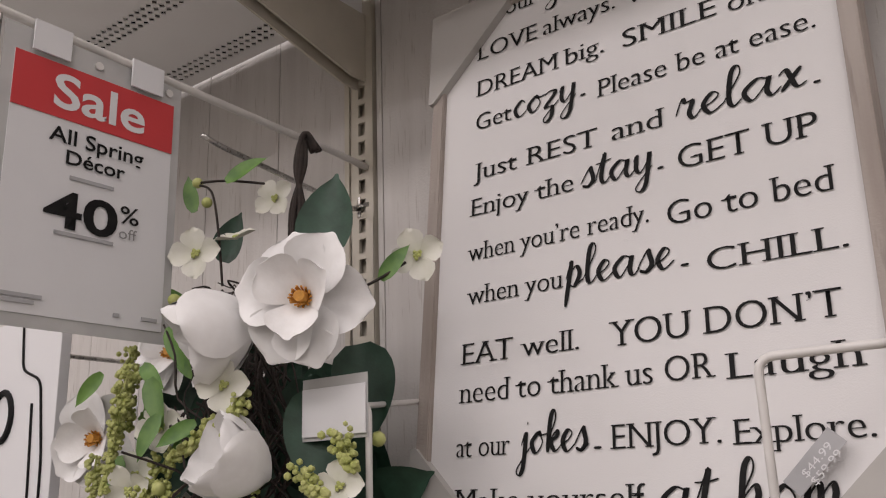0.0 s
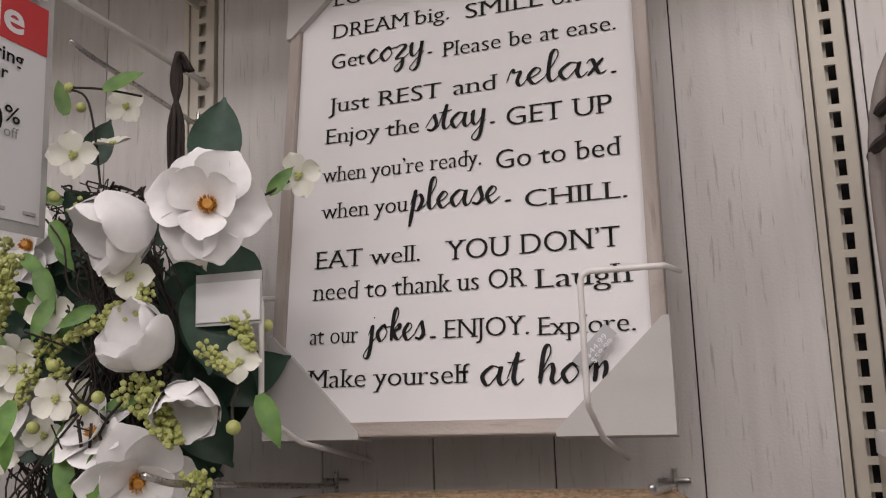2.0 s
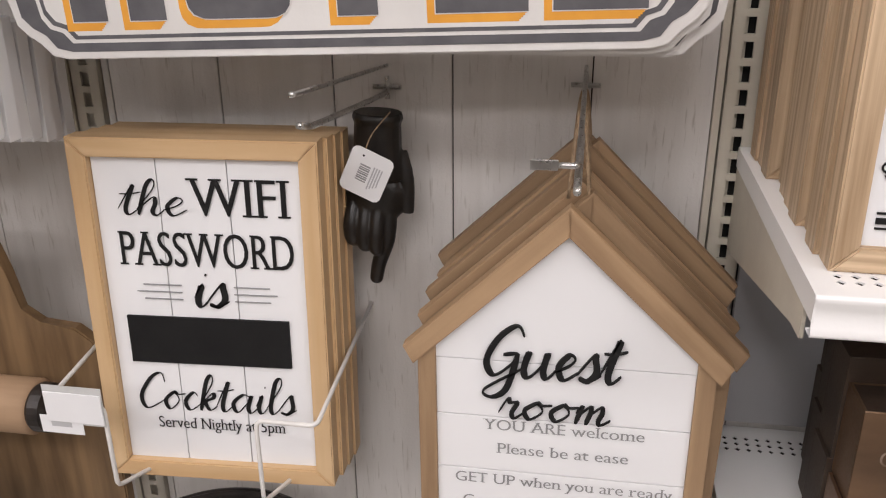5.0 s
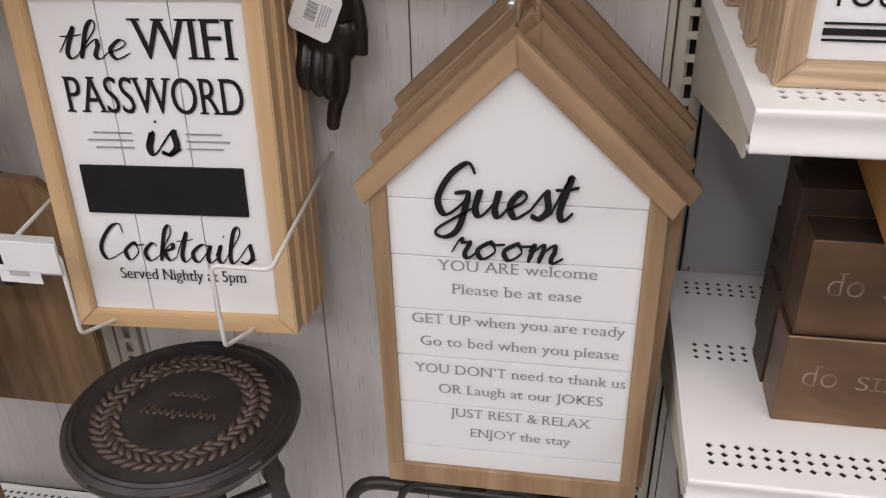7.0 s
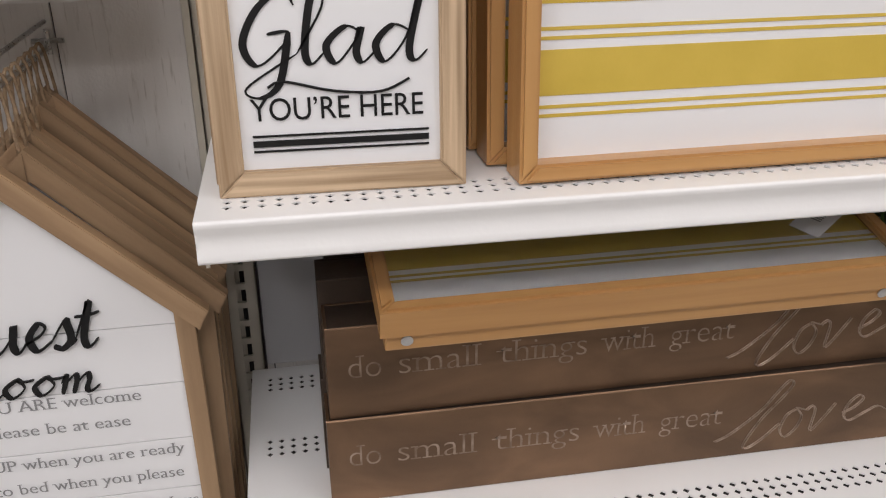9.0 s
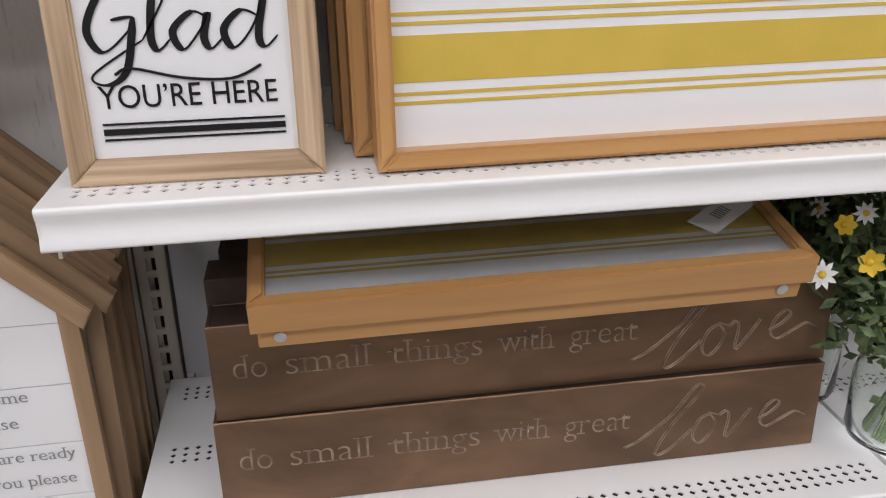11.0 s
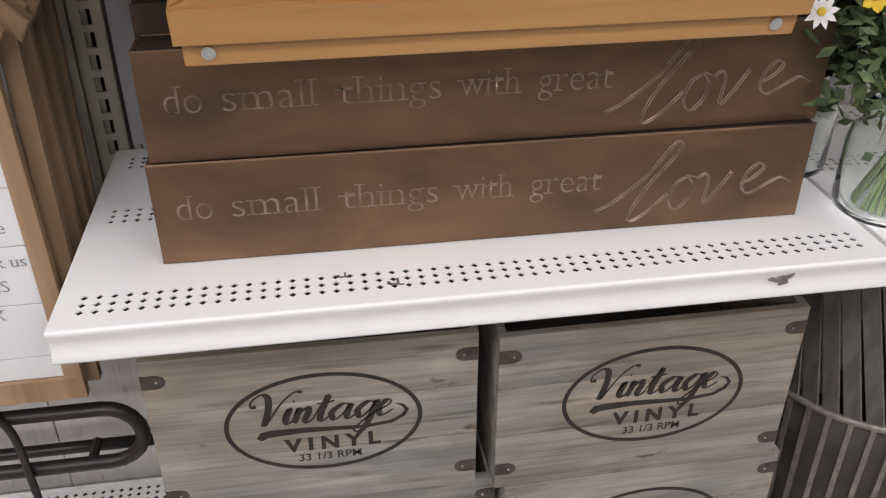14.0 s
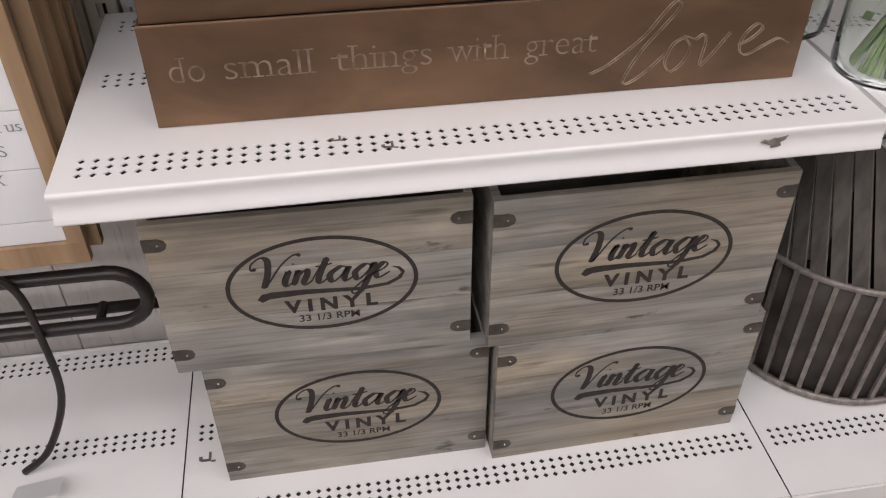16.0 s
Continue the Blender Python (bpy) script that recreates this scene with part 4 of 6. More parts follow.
# ---- right bay, upper shelf: small framed signs ----
def glad_frame(m):
    ob = thing("framed_sign", m, "white framed sign reading Glad you're here in pale oak", "sign", "glad signs")
    w, h, f = 0.094, 0.222, 0.0195
    mitred(ob, w, h, f, -0.004, 0.026, OAK, OAKH, 0.0015, "pale oak frame strip")
    part("panel", box(-w + f, w - f, 0.003, 0.01, f, h - f), WHITEP, ob)
    y = 0.0018
    script("Glad", -0.068, 0.066, 0.097, 0.026, y, BLACKINK, ob, 0.22, 0.12)
    script("so", -0.026, 0.024, 0.174, 0.016, y, BLACKINK, ob, 0.24, 0.12)
    part("flourish", tube(smooth_line([(-0.052, y, 0.081), (-0.040, y, 0.085), (-0.005, y, 0.077), (0.030, y, 0.075), (0.052, y, 0.084)], 5), 0.0011, 6), BLACKINK, ob)
    lettering("YOU’RE HERE", -0.066, 0.062, 0.0565, 0.0165, y, BLACKINK, ob, 0.002)
    for z, t in ((0.0441, 0.0014), (0.0367, 0.0045), (0.0325, 0.0014)):
        part("rule", box(-0.066, 0.066, y - 0.0002, y + 0.0012, z, z + t), BLACKINK, ob)
    return ob


gf = glad_frame(pose(0.876, -0.336, 1.0365, -2.0, 0, -1.0))
for i in range(9):
    copy_thing(gf, pose(0.8755 + rnd.uniform(-0.005, 0.004) - (0.006 if i > 5 else 0), -0.304 + 0.031 * i, 1.0365, -1.5, 0, rnd.uniform(-1, 1)))


def striped_tray(m, label, d=0.040):
    """A bamboo tray standing on its long edge: origin at the bottom middle, open side to -y."""
    ob = thing("serving_tray", m, label, "tray", "striped trays")
    w, h, f = 0.252, 0.335, 0.0145
    mitred(ob, w, h, f, -d, 0, BAMBOOV, BAMBOO, 0.0025, "honey bamboo rim")
    part("base", box(-w + f, w - f, -0.020, -0.001, f, h - f), WHITEP, ob, "white printed base")
    for c in (0.0815, 0.1675, 0.2535):
        for a, b in ((c - 0.0175, c + 0.0175), (c - 0.0275, c - 0.0248), (c - 0.0345, c - 0.0318), (c + 0.0248, c + 0.0275), (c + 0.0318, c + 0.0345)):
            part("stripe", box(-w + f, w - f, -0.0206, -0.0198, a, b), YELLOW, ob, "mustard stripe")
    return ob


tray = striped_tray(pose(1.2605, -0.312, 1.0365, -3, 0, 1.0), "bamboo serving tray with white base and mustard stripes standing upright")
for i in range(3):
    copy_thing(tray, pose(1.246 - 0.006 * i, -0.266 + 0.044 * i, 1.0365, -3, 0, 0.5))
# the tray laid flat on the metal boxes
FLAT = pose(1.150, -0.327, 0.879, 0, 0, 0.6) @ pose(0, 0, 0, 12.5, 0, 0)
flat = striped_tray(FLAT @ pose(0, 0, 0.022, -90, 0, 0), "bamboo serving tray lying tilted on bronzed boxes", 0.030)
part("foot_rim", box(-0.247, 0.247, 0.0006, 0.0220, 0.007, 0.32, 0.002), BAMBOO, flat, "inset lower bamboo rim")
for s in (-1, 1):
    bm = bmesh.new()
    bmesh.ops.create_cone(bm, cap_ends=True, segments=20, radius1=0.0055, radius2=0.0045, depth=0.0025, matrix=pose(s * 0.228, 0.0105, 0.0065, 0, 0, 0))
    part("stud", bm, STUD, flat, "small steel stud")
pane = part("pane", box(-0.237, 0.237, -0.0235, -0.0215, 0.0148, 0.32), PANE, flat, "clear glass pane")
pane.visible_shadow = True
ft = thing("price_tag", FLAT @ pose(0.206, 0.092, 0.0462, 0, 0, 36), "white paper price tag lying on the glass of a tray", "tag")
part("card", prism([(-0.046, -0.014), (0.038, -0.014), (0.046, -0.006), (0.046, 0.016), (-0.046, 0.016)], -0.0004, 0.0004), PAPER, ft).matrix_local = pose(0, 0, 0, -90, 0, 0)
for k in range(6):
    part("bar", box(-0.02 + 0.004 * k, -0.018 + 0.004 * k, -0.004, 0.008, 0.0005, 0.0008), GREYINK, ft)


# ---- bronzed metal boxes ----
# the looping word embossed at the end of the motto
LOVE_L = [(0.097, 0.021), (0.115, 0.030), (0.145, 0.055), (0.165, 0.082), (0.174, 0.090), (0.177, 0.083), (0.165, 0.066), (0.148, 0.045), (0.135, 0.022), (0.131, 0.010), (0.137, 0.008), (0.152, 0.018), (0.170, 0.036)]
LOVE_O = [(0.186, 0.052), (0.176, 0.045), (0.171, 0.028), (0.178, 0.017), (0.189, 0.026), (0.194, 0.042), (0.187, 0.053), (0.197, 0.050)]
LOVE_V = [(0.198, 0.049), (0.206, 0.054), (0.209, 0.045), (0.207, 0.022), (0.216, 0.030), (0.232, 0.054)]
LOVE_E = [(0.243, 0.040), (0.255, 0.046), (0.264, 0.056), (0.258, 0.061), (0.247, 0.050), (0.245, 0.036), (0.253, 0.029), (0.270, 0.038), (0.283, 0.044), (0.294, 0.039)]


def metal_box(m, words=True, h=0.098, d=0.052):
    label = "bronzed metal box sign embossed with a motto about small things" if words else "bronzed metal box sign standing behind the motto boxes"
    ob = thing("metal_box", m, label, "box", "bronzed boxes")
    w, t = 0.309, 0.003
    # rear boxes get the darker copy, so their shade is painted on
    skin = BRONZE if words else BRONZESHADE
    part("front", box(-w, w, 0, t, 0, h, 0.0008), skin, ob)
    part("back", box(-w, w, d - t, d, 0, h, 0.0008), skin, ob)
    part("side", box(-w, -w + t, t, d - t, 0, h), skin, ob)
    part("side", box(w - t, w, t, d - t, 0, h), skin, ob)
    part("bottom", box(-w + t, w - t, t, d - t, 0, t), BRONZESHADE, ob)
    # the top's dim reflection is put into its colour
    part("top", box(-w + t, w - t, t, d - t, h - 0.004, h - 0.0008), BRONZESHADE, ob, "metal top coloured dark for the dim reflection")
    part("rolled_rim", tube([(-w, 0.001, h), (w, 0.001, h)], 0.0014, 6), skin, ob)
    if not words:
        return ob
    for s, a, b, z in (("do", -0.289, -0.258, 0.044), ("small", -0.241, -0.165, 0.044), ("things", -0.143, -0.055, 0.044), ("with", -0.038, 0.014, 0.044), ("great", 0.032, 0.101, 0.044)):
        o = lettering(s, a, b, z, 0.025, -0.0006, ETCH, ob, -0.014, serif=True, broad=False)
        o["label"] = "bright embossed lettering"
    for pts in (LOVE_L, LOVE_O, LOVE_V, LOVE_E):
        for d in (-0.0011, 0.0011):
            part("script_stroke", tube(smooth_line([(x + d, -0.0002, z - d * 0.6) for x, z in pts], 6), 0.0007, 6), ETCH, ob, "bright embossed script stroke", True)
    return ob


mb = metal_box(pose(1.158, -0.275, 0.680, 0, 0, -0.2))
copy_thing(mb, pose(1.162, -0.268, 0.7788, 0, 0, 0.4))
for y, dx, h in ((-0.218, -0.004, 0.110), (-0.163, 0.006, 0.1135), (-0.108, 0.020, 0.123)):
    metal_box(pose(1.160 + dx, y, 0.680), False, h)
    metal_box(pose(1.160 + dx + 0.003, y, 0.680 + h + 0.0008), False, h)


# ---- vinyl crates ----
def vinyl_crate(m):
    ob = thing("record_crate", m, "weathered grey wooden crate stamped Vintage Vinyl with tin corner tabs", "crate", "record crates")
    w, d, h, t = 0.167, 0.25, 0.210, 0.009
    for a, b in ((0.0, 0.076), (0.0764, 0.142), (0.1424, h)):
        part("front_board", box(-w, w, 0, t, a, b - 0.0004, 0.0006), CRATE, ob)
        part("back_board", box(-w, w, d - t, d, a, b - 0.0004, 0.0006), CRATE, ob)
    for s in (-1, 1):
        part("side_board", box(min(s * w, s * (w - t)), max(s * w, s * (w - t)), t, d - t, 0, h, 0.0006), CRATE, ob)
    part("bottom", box(-w + t, w - t, t, d - t, 0, 0.008), CRATEIN, ob)
    for sx in (-1, 1):
        for z in (0.028, h - 0.026):
            pts = [(sx * w, z - 0.008), (sx * (w - 0.016), z - 0.008), (sx * (w - 0.022), z - 0.005), (sx * (w - 0.024), z), (sx * (w - 0.022), z + 0.005), (sx * (w - 0.016), z + 0.008), (sx * w, z + 0.008)]
            tab = part("corner_tab", prism(pts, -0.001, 0.0004), TIN, ob, "dark tin corner tab")
            part("rivet", ball(0.0016, (sx * (w - 0.015), -0.0012, z), None, 1), CHROME, tab)
    # the oval stamp
    bm = bmesh.new()
    n, cx, cz = 56, 0.006, 0.112
    ring = []
    for k in range(n):
        a = 2 * math.pi * k / n
        ring.append([bm.verts.new((cx + (0.1 + e) * math.cos(a), -0.0005, cz + (0.063 + e) * math.sin(a))) for e in (-0.0024, 0.0024)])
    for k in range(n):
        A, B = ring[k], ring[(k + 1) % n]
        bm.faces.new((A[0], A[1], B[1], B[0]))
    part("oval_stamp", bm, STAMP, ob, "burnt oval outline")
    script("Vintage", cx - 0.073, cx + 0.072, 0.1145, 0.0200, -0.0006, STAMP, ob, 0.36, 0.30)
    part("swash", prism([(cx - 0.071, 0.098), (cx - 0.066, 0.094), (cx - 0.058, 0.098), (cx - 0.020, 0.100), (cx + 0.040, 0.0985), (cx + 0.070, 0.102), (cx + 0.084, 0.110), (cx + 0.088, 0.119), (cx + 0.083, 0.126), (cx + 0.074, 0.128),
                         (cx + 0.081, 0.1235), (cx + 0.084, 0.118), (cx + 0.080, 0.112), (cx + 0.068, 0.1055), (cx + 0.040, 0.1025), (cx - 0.020, 0.1065), (cx - 0.055, 0.107), (cx - 0.066, 0.105)], -0.0006, 0.0), STAMP, ob)
    lettering("V I N Y L", cx - 0.044, cx + 0.057, 0.0755, 0.0165, -0.0006, STAMP, ob, 0.045)
    lettering("33 1/3 RPM", cx - 0.030, cx + 0.036, 0.0605, 0.0095, -0.0006, STAMP, ob, 0.012)
    return ob


vc = vinyl_crate(pose(1.000, -0.284, 0.1605))
copy_thing(vc, pose(0.975, -0.288, 0.3707, 0, 0, -0.6))
copy_thing(vc, pose(1.340, -0.300, 0.1605, 0, 0, 1.2))
copy_thing(vc, pose(1.328, -0.301, 0.3707, 0, 0, 0.4))


# ---- sale sign on its arm ----
sale = thing("sale_sign", pose(0.0, -0.35, 1.6), "red and white paper sale sign in a clear hanging holder", "sign")
sm = pose(0.002, 0.35, -1.6, 0, 0, 90)


def flat_card(name, u0, u1, z0, z1, off, material, label="", th=0.0008):
    bm = box(u0, u1, -off - th, -off, z0, z1)
    bmesh.ops.transform(bm, matrix=sm, verts=bm.verts)
    return part(name, bm, material, sale, label)


flat_card("holder", -0.448, -0.272, 1.598, 1.858, 0.0, CLEAR, "clear plastic holder")
flat_card("paper", -0.438, -0.281, 1.609, 1.834, 0.001, PAPER)
flat_card("red_band", -0.438, -0.281, 1.784, 1.834, 0.002, RED, "red heading band")
for u in (-0.425, -0.33):
    flat_card("clip", u, u + 0.034, 1.838, 1.866, 0.004, PAPER, "clear plastic clip", 0.002)
for u in (-0.362, -0.287):
    bm = tube([(u, -0.0035, 1.846), (u, -0.001, 1.846)], 0.004, 10)
    bmesh.ops.transform(bm, matrix=sm, verts=bm.verts)
    part("rivet", bm, WIREW, sale)
for s, a, b, z, cap, hv, mt in (("Sale", -0.402, -0.312, 1.794, 0.031, 0.018, PAPER), ("All Spring", -0.403, -0.311, 1.762, 0.0135, 0.014, BLACKINK), ("Décor", -0.386, -0.329, 1.744, 0.0125, 0.014, BLACKINK),
                                ("40", -0.402, -0.333, 1.687, 0.031, 0.022, BLACKINK), ("%", -0.331, -0.312, 1.703, 0.016, 0.006, BLACKINK), ("off", -0.331, -0.313, 1.6885, 0.010, 0.0, GREYINK)):
    lettering(s, a, b, z, cap, -0.0032, mt, sale, hv, m=sm)
for u0, u1, z in ((-0.381, -0.339, 1.731), (-0.391, -0.336, 1.680), (-0.432, -0.396, 1.622), (-0.433, -0.402, 1.617), (-0.303, -0.287, 1.617), (-0.331, -0.325, 1.617)):
    flat_card("print_line", u0, u1, z, z + 0.0032, 0.0025, SIGNL)
arm = thing("sign_arm", pose(0.004, 0, 1.858), "long white wire arm reaching out from the upright", "display arm")
part("rod", tube(bend([(0.004, -0.003, -0.010), (0.002, -0.05, -0.006), (-0.004, -0.47, 0.008), (-0.004, -0.49, 0.0), (-0.004, -0.495, -0.03)], 0.01), 0.0042), WIREW, arm, smooth=True)
part("bead_chain", tube([(-0.004, -0.452, 0.004), (-0.004, -0.454, -0.27)], 0.0022, 6), CHROME, arm, "fine bead chain")


# ---- flowers ----
def petal_mesh(length, width, cup=0.35, curl=0.25, tip=0.7, n=6, w=4, wave=0.0, blunt=False):
    """A petal that grows along +y from the origin, hollow upwards."""
    bm = bmesh.new()
    grid = []
    for i in range(n + 1):
        s = i / n
        if blunt:
            s = 0.5 - 0.5 * math.cos(math.pi * s)
            ww = width * max(0.05, (1 - abs(2 * s ** 1.25 - 1) ** 2.3)) ** 0.5 * (0.55 + 0.45 * min(1, s * 1.6))
        else:
            ww = width * (math.sin(math.pi * min(1.0, 0.08 + 0.92 * s ** tip)) ** 0.65 if s < 1 else 0.12)
        row = []
        for j in range(w + 1):
            u = (j / w - 0.5) * 2
            row.append(bm.verts.new((u * ww / 2, length * s * (1 - 0.07 * u * u), length * (cup * s * s * 0.6 - curl * max(0, s - 0.45) ** 2 * 1.5) + abs(u) ** 2 * ww * 0.18 + wave * math.sin(7 * s + 3 * u) * width)))
        grid.append(row)
    for i in range(n):
        for j in range(w):
            bm.faces.new((grid[i][j], grid[i][j + 1], grid[i + 1][j + 1], grid[i + 1][j]))
    me = bpy.data.meshes.new("petal")
    for f in bm.faces:
        f.smooth = True
    bm.to_mesh(me)
    bm.free()
    return me


def shared(name, me, m, parent, label=""):
    ob = new(name, me)
    ob.parent = parent
    ob.matrix_local = m
    if label:
        ob["label"] = label
    return ob


def dressed(me, material):
    me.materials.append(material)
    return me


MAG = [dressed(petal_mesh(0.058, 0.056, 0.30, 0.55, 0.75, 14, 8, 0.020, True), PETAL), dressed(petal_mesh(0.054, 0.052, 0.55, 0.35, 0.8, 14, 8, 0.018, True), PETAL), dressed(petal_mesh(0.052, 0.050, 1.1, 0.0, 0.8, 12, 8, 0.010, True), PETAL)]
DOG = dressed(petal_mesh(0.021, 0.020, 0.25, 0.2, 0.9, 7, 4, 0.02, True), CREAM)
DAISY = dressed(petal_mesh(0.02, 0.008, 0.1, 0.1, 0.9, 4, 2), PETAL)
BUTTER = dressed(petal_mesh(0.022, 0.0135, 0.35, 0.1, 1.0, 7, 4, 0.04, True), YPETAL)
BIGLEAF = dressed(petal_mesh(0.085, 0.056, 0.12, 0.12, 0.75, 8, 4), LEAFD)
SMALLLEAF = dressed(petal_mesh(0.042, 0.016, 0.3, 0.3, 0.8, 6, 2), LEAFL)


def aim(at, toward, spin=0.0):
    """A pose whose z looks from at toward a direction."""
    q = Vector(toward).to_track_quat("Z", "Y")
    return Matrix.Translation(at) @ q.to_matrix().to_4x4() @ pose(0, 0, 0, 0, 0, spin)


def blossom(parent, at, toward, kind, spin=0.0, size=1.0):
    """A flower: its heart is the part, its petals are parts of that."""
    m = aim(at, toward, spin) @ Matrix.Scale(size, 4)
    if kind == "magnolia":
        bm = bmesh.new()
        bmesh.ops.create_cone(bm, cap_ends=True, segments=12, radius1=0.006, radius2=0.0045, depth=0.016, matrix=Matrix.Translation((0, 0, 0.010)))
        for k in range(22):
            a = k * 2.4
            tube([(0.004 * math.cos(a), 0.004 * math.sin(a), 0.006), (0.008 * math.cos(a), 0.008 * math.sin(a), 0.010 + 0.012 * ((k * 7) % 5) / 5)], 0.0010, 4, bm)
        heart = part("magnolia_heart", bm, STAMEN, parent, "orange stamens of a white magnolia")
        heart.matrix_local = m
        for k in range(6):
            shared("petal", MAG[0], pose(0, 0, 0.001 * (k % 2), 3 + 8 * (k % 2) + 3 * (k % 3), 0, 60 * k + 9 * (k % 3)), heart, "white silk petal")
        for k in range(3):
            shared("petal", MAG[1], pose(0, 0, 0.003, 18 + 9 * k, 0, 120 * k + 40) @ Matrix.Scale(0.84, 4), heart, "white silk petal")
    elif kind == "bud":
        heart = part("bud_heart", ball(0.012, (0, 0, 0.016), None, 2), PETAL, parent, "closed white magnolia bud")
        heart.matrix_local = m
        for k in range(7):
            shared("petal", MAG[2], pose(0, 0, 0, 30 - 5 * (k % 3), 0, 51.5 * k), heart, "white silk petal")
    elif kind == "dogwood":
        bm = bmesh.new()
        for k in range(9):
            ball(0.0017, (0.0035 * math.cos(k * 2.4) * (k / 9), 0.0035 * math.sin(k * 2.4) * (k / 9), 0.003), bm, 1)
        heart = part("dogwood_heart", bm, BERRY, parent, "yellow-green centre of a cream blossom")
        heart.matrix_local = m
        for k in range(4):
            shared("petal", DOG, pose(0, 0, 0, 8, 0, 90 * k), heart, "cream petal")
    elif kind == "daisy":
        heart = part("daisy_heart", ball(0.005, (0, 0, 0.002), None, 2, (1, 1, 0.6)), YPETAL, parent, "yellow daisy centre")
        heart.matrix_local = m
        for k in range(9):
            shared("petal", DAISY, pose(0, 0, 0, 4, 0, 40 * k), heart, "white daisy petal")
    else:
        heart = part("flower_heart", ball(0.005, (0, 0, 0.004), None, 2), YPETAL, parent, "yellow flower centre")
        heart.matrix_local = m
        for k in range(6):
            shared("petal", BUTTER, pose(0, 0, 0, 22, 0, 60 * k), heart, "bright yellow petal")
    return heart


def berry_spray(parent, at, ln, rad, down, n, r=0.0028, mt=None, seed=0):
    g = random.Random(seed)
    bm = bmesh.new()
    d = Vector(down).normalized()
    s1 = d.orthogonal().normalized()
    s2 = d.cross(s1)
    for k in range(n):
        s = g.random()
        a, q = g.uniform(0, 6.28), rad * (1 - 0.75 * s) * math.sqrt(g.random())
        p = Vector(at) + d * ln * s + s1 * q * math.cos(a) + s2 * q * math.sin(a)
        bmesh.ops.create_icosphere(bm, subdivisions=1, radius=r * g.uniform(0.75, 1.25), matrix=Matrix.Translation(p))
    tube([Vector(at), Vector(at) + d * ln], 0.001, 4, bm)
    ob = part("berry_spray", bm, mt or BERRY, parent, "spray of tiny pale green berries")
    ob["kind"] = "stuff"
    return ob


wr = thing("flower_wreath", pose(0, 0, 1.5), "artificial white magnolia wreath with dark leaves and berries", "wreath")
g = random.Random(11)
# twig body: a ring of tangled dark twigs seen nearly edge on
bm = bmesh.new()
for k in range(560):
    a = g.uniform(0, 2 * math.pi)
    r = 0.235 + g.uniform(-0.035, 0.04)
    ctr = Vector((-0.035, -0.17, -0.06))
    axis = Vector((0.80, -0.60, 0.0))

    def on(a, r, w):
        return ctr + axis * (r * 0.72 * math.cos(a)) + Vector((0, 0, 1)) * (r * 0.85 * math.sin(a)) + Vector((0.60, 0.80, 0)) * w
    w = g.uniform(-0.035, 0.04)
    pts = [on(a + 0.16 * q, r + g.uniform(-0.022, 0.022), w + g.uniform(-0.02, 0.02)) for q in range(5)]
    if g.random() < 0.3:
        pts[-1] = pts[-1] + Vector((g.uniform(-0.03, 0.03), g.uniform(-0.03, 0.01), g.uniform(-0.04, 0.04)))
    tube(smooth_line(pts, 3), g.uniform(0.0006, 0.0015), 4, bm)
part("twig_ring", bm, TWIG, wr, "tangled dark twigs")["kind"] = "stuff"
bm = bmesh.new()
for k in range(7):
    ox, oy, q = 0.0050 * math.cos(k * 2.4), 0.0050 * math.sin(k * 2.4), 0.002 * (k % 3)
    tube(smooth_line([(0.119 + ox, -0.222 + oy, 0.150), (0.117 + ox * 1.5, -0.220 + oy, 0.215), (0.108 - ox, -0.208 - oy, 0.265), (0.103 + ox * 0.5, -0.200 + q, 0.303 - q), (0.110 + ox, -0.192 + q, 0.285)], 5), 0.0024, 6, bm)
part("hanging_loop", bm, TWIG, wr, "dark twisted twig hanging loop", smooth=True)
for at, to, kd, sp, sz in (((0.206, -0.292, 0.106), (0.40, -0.85, -0.02), "magnolia", 12, 0.97), ((0.150, -0.292, 0.104), (-0.55, -0.72, -0.42), "bud", 20, 1.22), ((0.166, -0.290, -0.026), (-0.25, -0.7, 0.35), "bud", 0, 1.05),
                           ((0.184, -0.282, -0.052), (0.3, -0.7, -0.6), "bud", 30, 0.9), ((0.128, -0.285, -0.130), (0.6, -0.55, -0.35), "magnolia", 20, 0.95), ((0.094, -0.295, -0.095), (-0.1, -0.7, 0.5), "magnolia", 70, 0.7),
                           ((-0.030, -0.260, -0.060), (0.2, -0.85, 0.0), "magnolia", 40, 1.0), ((-0.073, -0.21, 0.105), (0.2, -0.8, 0.1), "magnolia", 15, 0.8), ((-0.026, -0.12, 0.285), (0.3, -0.8, 0.1), "dogwood", 35, 1.25),
                           ((-0.10, -0.27, 0.02), (0.3, -0.8, 0.0), "magnolia", 60, 0.9),
                           ((0.254, -0.215, 0.147), (0.5, -0.8, -0.1), "dogwood", 20, 1.15), ((0.025, -0.262, 0.183), (0.5, -0.8, 0.0), "dogwood", 5, 1.25), ((0.140, -0.315, 0.045), (0.45, -0.85, 0.0), "dogwood", 0, 1.1), ((0.055, -0.24, 0.196), (0.1, -0.4, 0.8), "dogwood", 30, 1.0),
                           ((0.04, -0.30, 0.02), (0.45, -0.85, 0.1), "dogwood", 15, 1.1), ((0.06, -0.31, -0.06), (0.3, -0.85, 0.0), "dogwood", 35, 1.1), ((0.230, -0.28, -0.034), (0.3, -0.8, 0.2), "dogwood", 0, 1.0),
                           ((0.0, -0.30, -0.03), (0.3, -0.85, -0.2), "dogwood", 20, 1.2), ((0.09, -0.31, -0.17), (0.3, -0.85, 0.1), "dogwood", 10, 1.0)):
    blossom(wr, at, to, kd, sp, sz)
